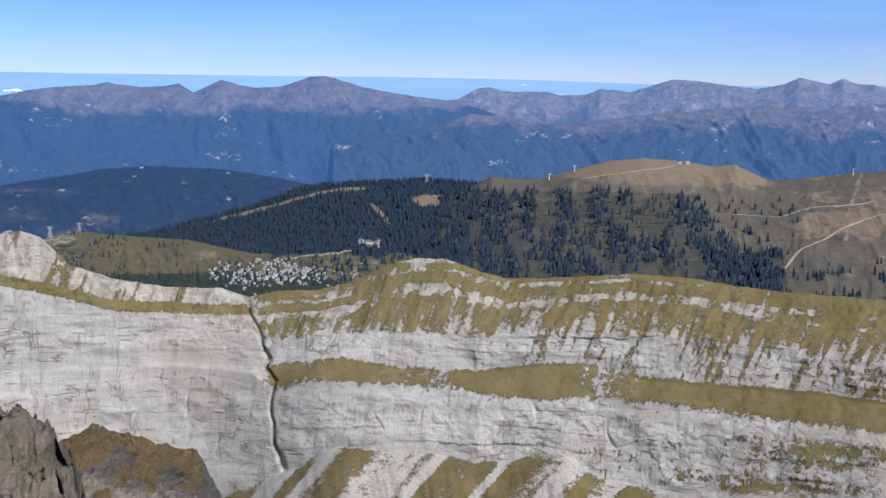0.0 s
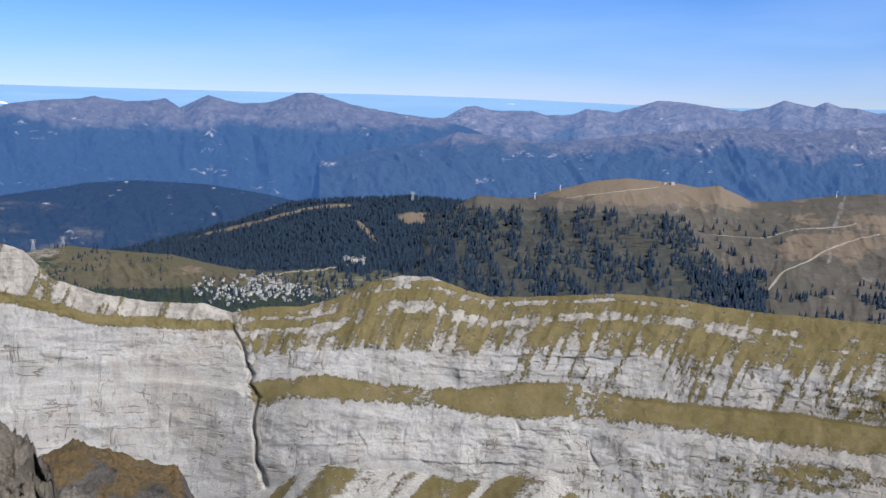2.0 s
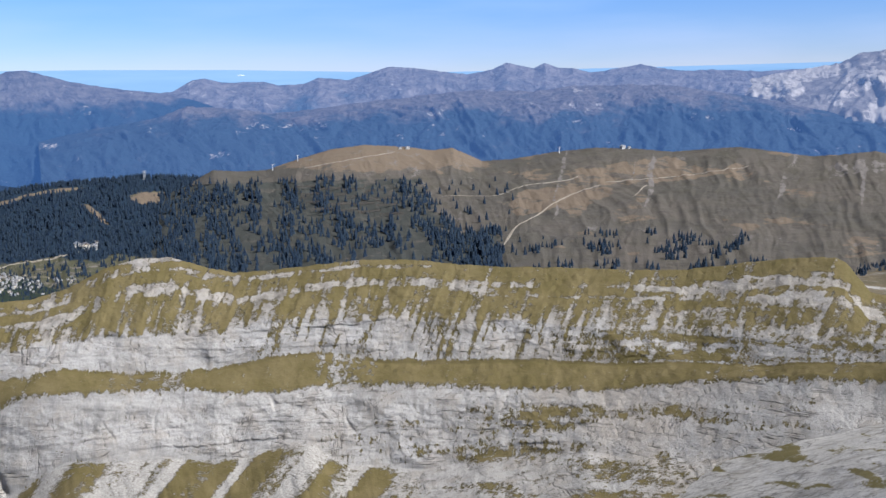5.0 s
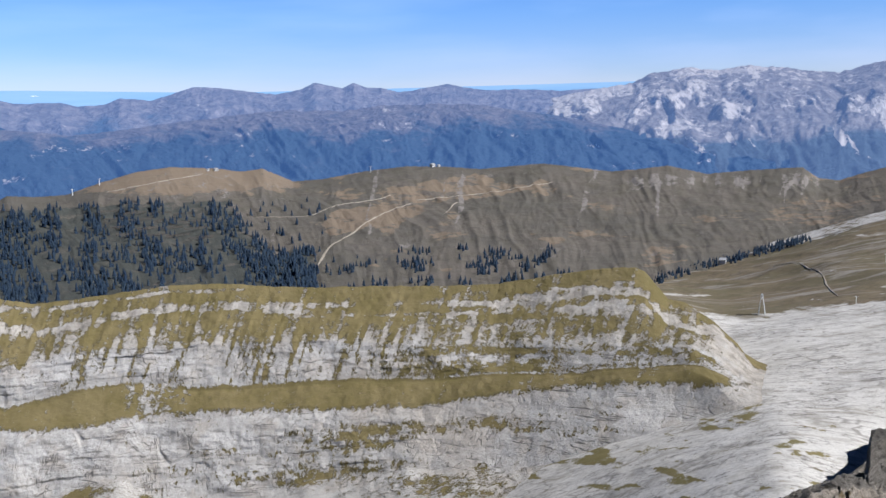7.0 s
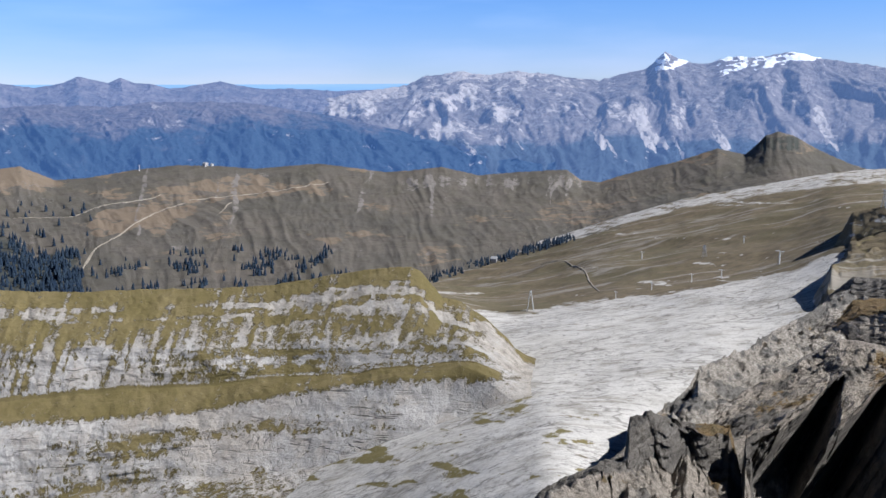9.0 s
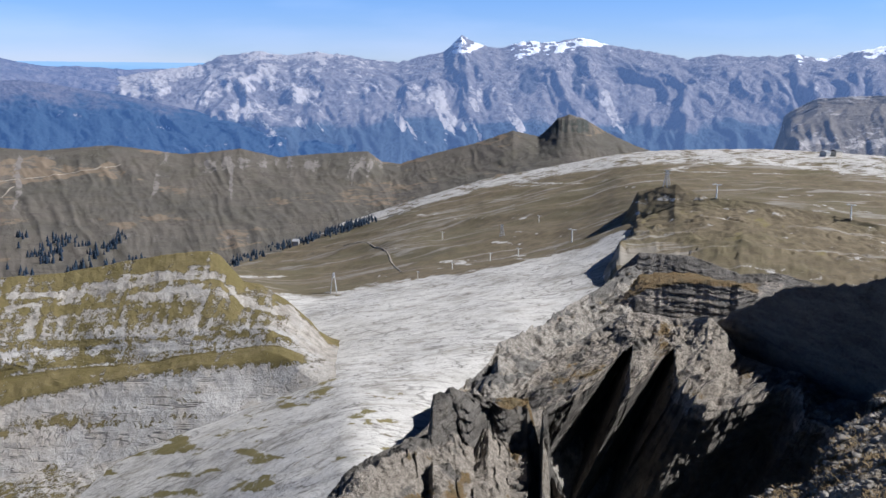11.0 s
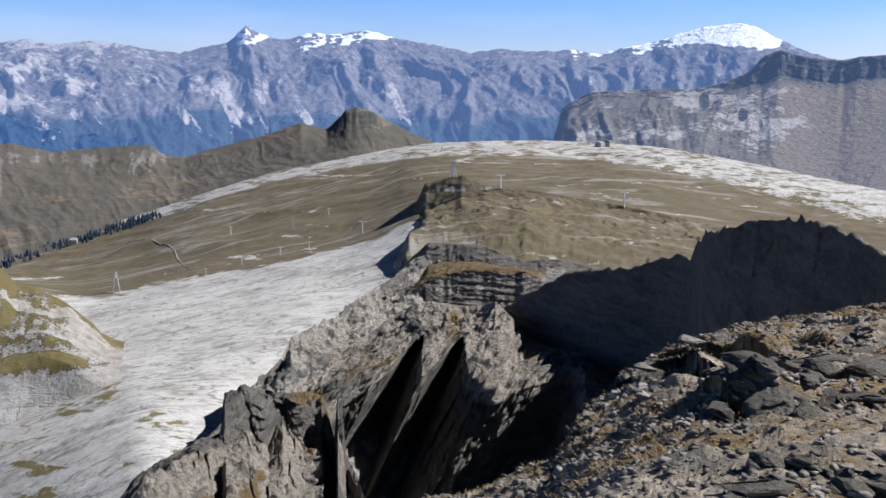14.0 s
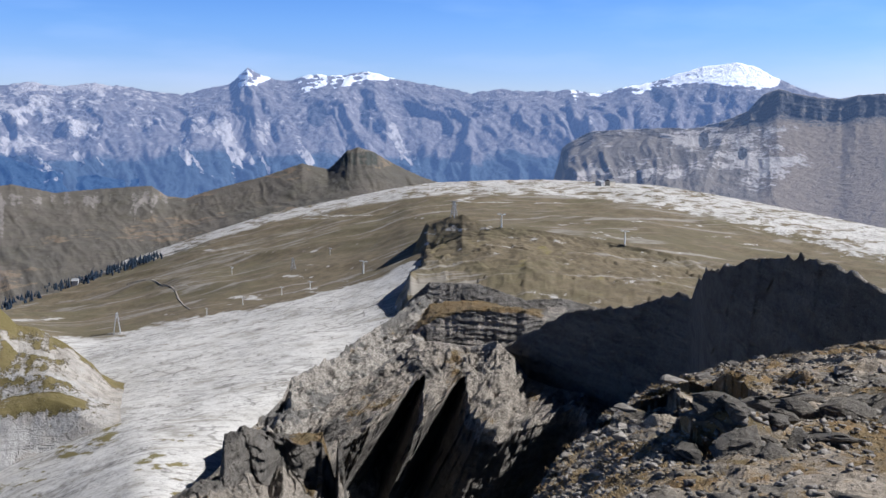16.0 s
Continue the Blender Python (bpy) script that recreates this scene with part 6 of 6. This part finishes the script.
for i in range(16):
    p = spot("brown_ridge", -8.2 - (i % 4) * 1.25 - 0.3 * (i // 4), -4.75 - 0.42 * (i // 4) - 0.10 * (i % 4))
    m = Matrix.Translation(p) @ Matrix.Rotation(facing(p) + 0.1 * math.sin(i * 2.3), 4, "Z")
    ob = base_fence if i == 0 else copy_thing(base_fence, m)
    ob.matrix_basis = m
    tagged(ob, "dark wooden snow fence on the steep slope", "fence", "snow fences")


# ---- trees ----
def conifers(name, places, lo, hi, mat, label, seed):
    """Many small spruces in one mesh: three ragged tiers of boughs round a thin trunk."""
    g = np.random.RandomState(seed)
    pts = np.array([tuple(p) for p in places])
    n = len(pts)
    ring = 7
    verts, faces = [], []
    tiers = ((0.08, 0.26, 0.55), (0.32, 0.20, 0.78), (0.58, 0.13, 1.0))
    per = 3 * (ring + 1)
    out = np.zeros((n, per, 3))
    h = g.uniform(lo, hi, n)
    for t, (z0, r, z1) in enumerate(tiers):
        for k in range(ring):
            b = 2 * np.pi * k / ring + g.uniform(-0.3, 0.3, n)
            rr = r * h * g.uniform(0.55, 1.15, n)
            out[:, t * (ring + 1) + k] = np.stack([rr * np.cos(b), rr * np.sin(b), h * (z0 + g.uniform(-0.05, 0.05, n))], 1)
        out[:, t * (ring + 1) + ring] = np.stack([0 * h, 0 * h, h * z1], 1)
    co = (out + pts[:, None, :]).reshape(-1, 3)
    tri = np.array([(t * (ring + 1) + k, t * (ring + 1) + (k + 1) % ring, t * (ring + 1) + ring) for t in range(3) for k in range(ring)])
    tris = (tri[None] + (np.arange(n) * per)[:, None, None]).reshape(-1, 3)
    me = bpy.data.meshes.new(name)
    me.vertices.add(len(co))
    me.vertices.foreach_set("co", co.reshape(-1).astype(np.float32))
    me.loops.add(tris.size)
    me.loops.foreach_set("vertex_index", tris.reshape(-1).astype(np.int32))
    me.polygons.add(len(tris))
    me.polygons.foreach_set("loop_start", np.arange(0, tris.size, 3, dtype=np.int32))
    me.update(calc_edges=True)
    me.materials.append(mat)
    return tagged(new(name, me), label, "trees", kind="stuff")


def foliage():
    n = Nodes("spruce")
    r = n.t.nodes.new("ShaderNodeNewGeometry").outputs["Random Per Island"]
    # greens shifted to blue to stand in for haze over the forest
    return n.done(n.mix(r, (0.010, 0.022, 0.046), (0.025, 0.040, 0.060)), None, rough=0.9)


def scatter(surface, n, chance, seed):
    """Random places on a stretch of land, by a chance that depends on the compass angle and the angle of height."""
    g = np.random.RandomState(seed)
    aa, P, el, row = SURF[surface][:4]
    A = np.broadcast_to(aa, el.shape)
    c = np.clip(chance(A, el, SURF[surface][4]), 0, 1)
    d = np.hypot(P[..., 0], P[..., 1])
    step = np.abs(np.gradient(el, axis=0)) + 0.004
    c = c * step
    c[:row] = 0
    c[row + 1:] *= el[row + 1:] <= np.minimum.accumulate(el[row:], axis=0)[:-1] + 1e-6
    pick = g.choice(c.size, n, p=(c / c.sum()).reshape(-1))
    q = P.reshape(-1, 3)[pick].copy()
    q[:, :2] += g.uniform(-4, 4, (n, 2))
    q[:, 2] -= 0.8
    return q


M_spruce = foliage()
conifers("village_trees", np.concatenate([scatter(n, 260, lambda A, el, m: (A > 4.4) * (A < 13.4) * (el < -8.1) * (el > -10) * (fbm(A * 2.2, el * 4, 0, 3, 82) > -0.05), 81) for n in ("wooded_ridge", "grassy_hill")]), 3, 7, M_spruce, "dark spruces between the village houses", 83)
conifers("spruce_forest", scatter("wooded_ridge", 8500, lambda A, el, m: m["wood"] * smooth(0.35, 0.7, m["wood"]) + 0.30 * (fbm(A * 3, el * 6, 0, 3, 66) > 0.1) * (el < -8), 61), 7, 14, M_spruce, "dense dark spruce forest on the ridge", 62)
conifers("spruce_forest", scatter("brown_ridge", 4200, lambda A, el, m: (A > -20) * (m["wood"] > 0.2) * smooth(-0.12, 0.28, fbm(A * 1.7, el * 0.9, 0, 5, 67, 0.65) + 0.35 * smooth(-5, -1.5, A) + 0.4 * smooth(-14, -16, A) * smooth(-7.2, -7.8, el)) + 0.05 * (A > -19) * (el < -4.6) * (A < 2), 63), 8, 16, M_spruce, "scattered dark spruces on the steep hillside", 64)
conifers("spruce_belt", scatter("brown_ridge", 500, lambda A, el, m: (A < -19) * (A > -34) * (el < -7.6) * (fbm(A * 0.9, el * 3, 0, 4, 70) > 0.22), 71), 6, 13, M_spruce, "belt of dark spruces at the foot of the brown slope", 72)
conifers("alpine_shrubs", scatter("grassy_hill", 2400, lambda A, el, m: (fbm(A * 1.5, el * 3, 0, 4, 68) > 0.08) * smooth(12, 16, A) + 0.9 * (el < -8.75) * (fbm(A * 1.5, el * 4, 0, 4, 69) > 0.0), 65), 2.5, 7.5, M_spruce, "dark dwarf pines and spruces on the green hill", 66)
conifers("plateau_trees", scatter("limestone_plateau", 420, lambda A, el, m: np.exp(-((el - np.interp(A, [-46, -42, -38, -36.5], [-6.9, -8.05, -9.15, -9.75])) / 0.13) ** 2) * (A > -45) * (A < -36) * (0.3 + 0.7 * (fbm(A * 2, 0, 0, 3, 75) > 0)), 73), 5, 10, M_spruce, "row of dark trees along the stream on the plateau", 74)


# ---- stones and grass near the camera ----
def boulder_mesh(name, size, flat, seed, mat, detail=4, cuts=14):
    """An angular rock: a ball cut by many planes and roughened along its beds."""
    g = np.random.RandomState(seed)
    bm = bmesh.new()
    bmesh.ops.create_icosphere(bm, subdivisions=detail, radius=1.0)
    co = np.array([v.co[:] for v in bm.verts])
    for k in range(cuts):
        n = g.normal(size=3)
        n[2] *= 0.8
        n /= np.linalg.norm(n)
        over = np.maximum(0, co @ n - g.uniform(0.22, 0.60))
        co = co - over[:, None] * n
    co += 0.05 * np.stack([fbm(co[:, 0] * 3 + seed, co[:, 1] * 3, co[:, 2] * 6 + k, 3, seed + k) for k in range(3)], 1)
    co[:, :2] *= 1 + 0.10 * np.sign(vnoise(0 * co[:, 0], seed, co[:, 2] * 5, 9))[:, None]
    co *= np.array([1.35, g.uniform(0.6, 1.0), flat * 1.2]) * size
    for v, c in zip(bm.verts, co):
        v.co = c
    me = bpy.data.meshes.new(name)
    bm.to_mesh(me)
    bm.free()
    me.materials.append(mat)
    me.polygons.foreach_set("use_smooth", np.zeros(len(me.polygons), bool))
    return me


def stone_material():
    n = Nodes("summit_stone")
    r = n.t.nodes.new("ShaderNodeObjectInfo").outputs["Random"]
    beds = n.noise(1.0, 5, 0.65, n.scaled(1.5, 1.5, 9.0), 0.5)
    fine = n.noise(9.0, 6, 0.7)
    lichen = n.noise(3.0, 5, 0.65)
    c = n.mix(n.ramp(beds, 0.36, 0.64), (0.13, 0.118, 0.104), (0.33, 0.30, 0.268))
    c = n.mix(n.math("MULTIPLY", r, 0.35), c, (0.40, 0.37, 0.33))
    c = n.mix(n.ramp(lichen, 0.55, 0.7, 0.0, 0.6), c, (0.12, 0.105, 0.085))
    c = n.mix(n.ramp(fine, 0.35, 0.55, 0.5, 0.0), c, (0.07, 0.066, 0.06))
    return n.done(c, n.math("ADD", beds, n.math("MULTIPLY", fine, 0.6)), 0.05, 1.0, 0.88)


M_stone = stone_material()
M_slab = crag("dark_slab_rock", 2.6, 0.25, (0.92, 0.88, 0.82))
slab_meshes = [boulder_mesh("flat_rock", 1.0, f, 740 + i, M_slab) for i, f in enumerate((0.26, 0.34, 0.3, 0.38))]
rock_meshes = [boulder_mesh("boulder", 1.0, f, 700 + i, M_stone) for i, f in enumerate((0.35, 0.5, 0.28, 0.6, 0.42, 0.33, 0.55, 0.4))]
rng = random.Random(77)


def boulder(a, d, size, tilt, k, label, sink=0.10, name="boulder", shapes=rock_meshes):
    p = ground_at(a, d)
    ob = new(name, shapes[k % len(shapes)])
    ob.matrix_world = Matrix.Translation(p + Vector((0, 0, size * 0.30 - sink))) @ Euler((radians(tilt), radians(rng.uniform(-12, 12)), rng.uniform(0, 6.28))).to_matrix().to_4x4() @ Matrix.Diagonal((size, size, size, 1))
    return tagged(ob, label, "rock", "summit rocks")


for i in range(70):   # the pale heap at the brink
    boulder(rng.uniform(-73.8, -68.9), rng.uniform(9.4, 11.9), rng.uniform(0.05, 0.15), rng.uniform(-35, 35), i, "pale angular rock in the heap at the brink", 0.02)
for lo, hi, d, small, big, n in ((-88, -78.5, 10.4, 0.24, 0.46, 18), (-84, -77.0, 7.7, 0.16, 0.32, 14), (-89, -80.5, 5.6, 0.10, 0.24, 15)):   # dark slabs in three broken rows
    for i in range(n):
        boulder(lo + (hi - lo) * (i + rng.uniform(0.1, 0.9)) / n, d + rng.gauss(0, 0.035 * d), rng.uniform(small, big), rng.uniform(6, 24), i, "dark tilted rock slab on the summit slope", 0.04 * small / 0.12, "flat_rock", slab_meshes)
for i in range(40):
    boulder(rng.uniform(-88, -73), rng.uniform(10.0, 18), rng.uniform(0.05, 0.22), rng.uniform(5, 30), i, "weathered rock near the brink", 0.03)
for i in range(40):
    boulder(rng.uniform(-94, -62), rng.uniform(4.6, 9.5), rng.uniform(0.018, 0.045), rng.uniform(-30, 30), i, "loose grey stone on the summit ground", 0.015)


def row_at(f):
    """The row of the summit ground at a share of the way out to its edge."""
    return np.where(f < 0.36, f / 0.36 * 60, 60 + (f - 0.36) / 0.64 * 300).astype(int)


def stones(name, n, lo, hi, seed, label):
    """Loose small stones in one mesh, each a skewed block."""
    g = np.random.RandomState(seed)
    cube = np.array([(x, y, z) for z in (-1, 1) for x, y in ((-1, -1), (1, -1), (1, 1), (-1, 1))], float)
    quad = np.array(((3, 2, 1, 0), (4, 5, 6, 7), (0, 1, 5, 4), (1, 2, 6, 5), (2, 3, 7, 6), (3, 0, 4, 7)))
    aa, P = SURF["summit_ground"][:2]
    sel = np.nonzero((aa > -98) & (aa < -57))[0]
    cols = g.choice(sel, n)
    rows = row_at(np.sqrt(g.uniform(0.035, 1.0, n)))
    keep = fbm(P[rows, cols, 0] / 1.3, P[rows, cols, 1] / 1.3, 0, 3, 57) < g.uniform(-0.3, 0.5, n)
    base = P[rows[keep], cols[keep]]
    m = len(base)
    s = lo * (hi / lo) ** (g.uniform(0, 1, m) ** 2.0)
    V = cube[None] * g.uniform(0.45, 1.0, (m, 8, 1)) * np.stack([s, s * g.uniform(0.5, 1, m), s * g.uniform(0.25, 0.6, m)], 1)[:, None]
    t = g.uniform(0, 6.28, m)
    x = V[..., 0] * np.cos(t)[:, None] - V[..., 1] * np.sin(t)[:, None]
    y = V[..., 0] * np.sin(t)[:, None] + V[..., 1] * np.cos(t)[:, None]
    z = V[..., 2] + x * g.uniform(-0.5, 0.5, m)[:, None]
    co = (np.stack([x, y, z], -1) + base[:, None] + np.array([0, 0, 0.2])[None, None] * s[:, None, None]).reshape(-1, 3)
    q = (quad[None] + (np.arange(m) * 8)[:, None, None]).reshape(-1, 4)
    me = bpy.data.meshes.new(name)
    me.vertices.add(len(co))
    me.vertices.foreach_set("co", co.reshape(-1).astype(np.float32))
    me.loops.add(q.size)
    me.loops.foreach_set("vertex_index", q.reshape(-1).astype(np.int32))
    me.polygons.add(len(q))
    me.polygons.foreach_set("loop_start", np.arange(0, q.size, 4, dtype=np.int32))
    me.update(calc_edges=True)
    me.materials.append(M_stone)
    return tagged(new(name, me), label, "stones", kind="stuff")


stones("gravel", 56000, 0.007, 0.044, 811, "loose grey stones and gravel on the summit ground")


def grass(name, n, seed, label):
    """Dry tufts: bunches of thin bent blades."""
    g = np.random.RandomState(seed)
    aa, P = SURF["summit_ground"][:2]
    sel = np.nonzero((aa > -98) & (aa < -57))[0]
    rows, cols = row_at(np.sqrt(g.uniform(0.035, 0.96, n))), g.choice(sel, n)
    keep = fbm(P[rows, cols, 0] / 1.7, P[rows, cols, 1] / 1.7, 0, 4, 57) > g.uniform(-0.15, 0.35, n)
    base = P[rows[keep], cols[keep]]
    m, k = len(base), 16
    t = g.uniform(0, 6.28, (m, k))
    h = g.uniform(0.008, 0.028, (m, k))
    lean = g.uniform(1.0, 3.0, (m, k)) * h
    root = base[:, None] + np.stack([g.normal(0, 0.035, (m, k)), g.normal(0, 0.035, (m, k)), np.full((m, k), -0.01)], -1)
    side = np.stack([-np.sin(t), np.cos(t), 0 * t], -1) * 0.006
    tip = root + np.stack([np.cos(t) * lean, np.sin(t) * lean, h], -1)
    co = np.stack([root - side, root + side, tip], 2).reshape(-1, 3)
    tri = np.arange(len(co)).reshape(-1, 3)
    me = bpy.data.meshes.new(name)
    me.vertices.add(len(co))
    me.vertices.foreach_set("co", co.reshape(-1).astype(np.float32))
    me.loops.add(tri.size)
    me.loops.foreach_set("vertex_index", tri.reshape(-1).astype(np.int32))
    me.polygons.add(len(tri))
    me.polygons.foreach_set("loop_start", np.arange(0, tri.size, 3, dtype=np.int32))
    me.update(calc_edges=True)
    me.materials.append(plain("dry_grass", (0.225, 0.165, 0.088), 0.8, 0.0, 0.35, 2.0))
    return tagged(new(name, me), label, "grass", kind="stuff")


grass("dry_grass", 9000, 821, "dry straw-coloured grass tufts between the stones")


# ---- a few small clouds over the lowland ----
def cloud(a, e, width, seed):
    g = random.Random(seed)
    bm = bmesh.new()
    for k in range(9):
        u = g.uniform(-1, 1)
        r = width * (0.10 + 0.13 * (1 - abs(u))) * g.uniform(0.7, 1.2)
        bmesh.ops.create_icosphere(bm, subdivisions=2, radius=r, matrix=Matrix.Translation((u * width * 0.5, g.uniform(-0.1, 0.1) * width, r * 0.45)))
    for v in bm.verts:
        v.co += Vector((0, 0, 1)) * width * 0.03 * noise.noise(v.co * (8 / width))
        v.co.z *= 0.38
    d = 4700
    ob = part("cloud", bm, M_cloud)
    ob.matrix_world = Matrix.Translation((-math.sin(radians(a)) * d, math.cos(radians(a)) * d, EYE + d * math.tan(radians(e)))) @ Matrix.Rotation(radians(a), 4, "Z")
    for f in ob.data.polygons:
        f.use_smooth = True
    return tagged(ob, "small white cumulus cloud over the hazy lowland", "cloud", "distant clouds")


def cloud_material():
    n = Nodes("cloud")
    # white cloud with a faint blue glow painted in as emission
    return n.done(n.mix(n.noise(0.03, 4), (0.8, 0.82, 0.86), (0.92, 0.93, 0.95)), None, rough=1.0, glow=((0.45, 0.6, 0.85), 0.35))


M_cloud = cloud_material()
for a, e, w, s in ((22.2, 0.75, 110, 1), (20.6, 0.85, 70, 2), (17.2, 1.05, 80, 3), (15.0, 0.95, 90, 4), (-4.4, 1.32, 40, 5)):
    cloud(a, e, 0.7 * w, s)
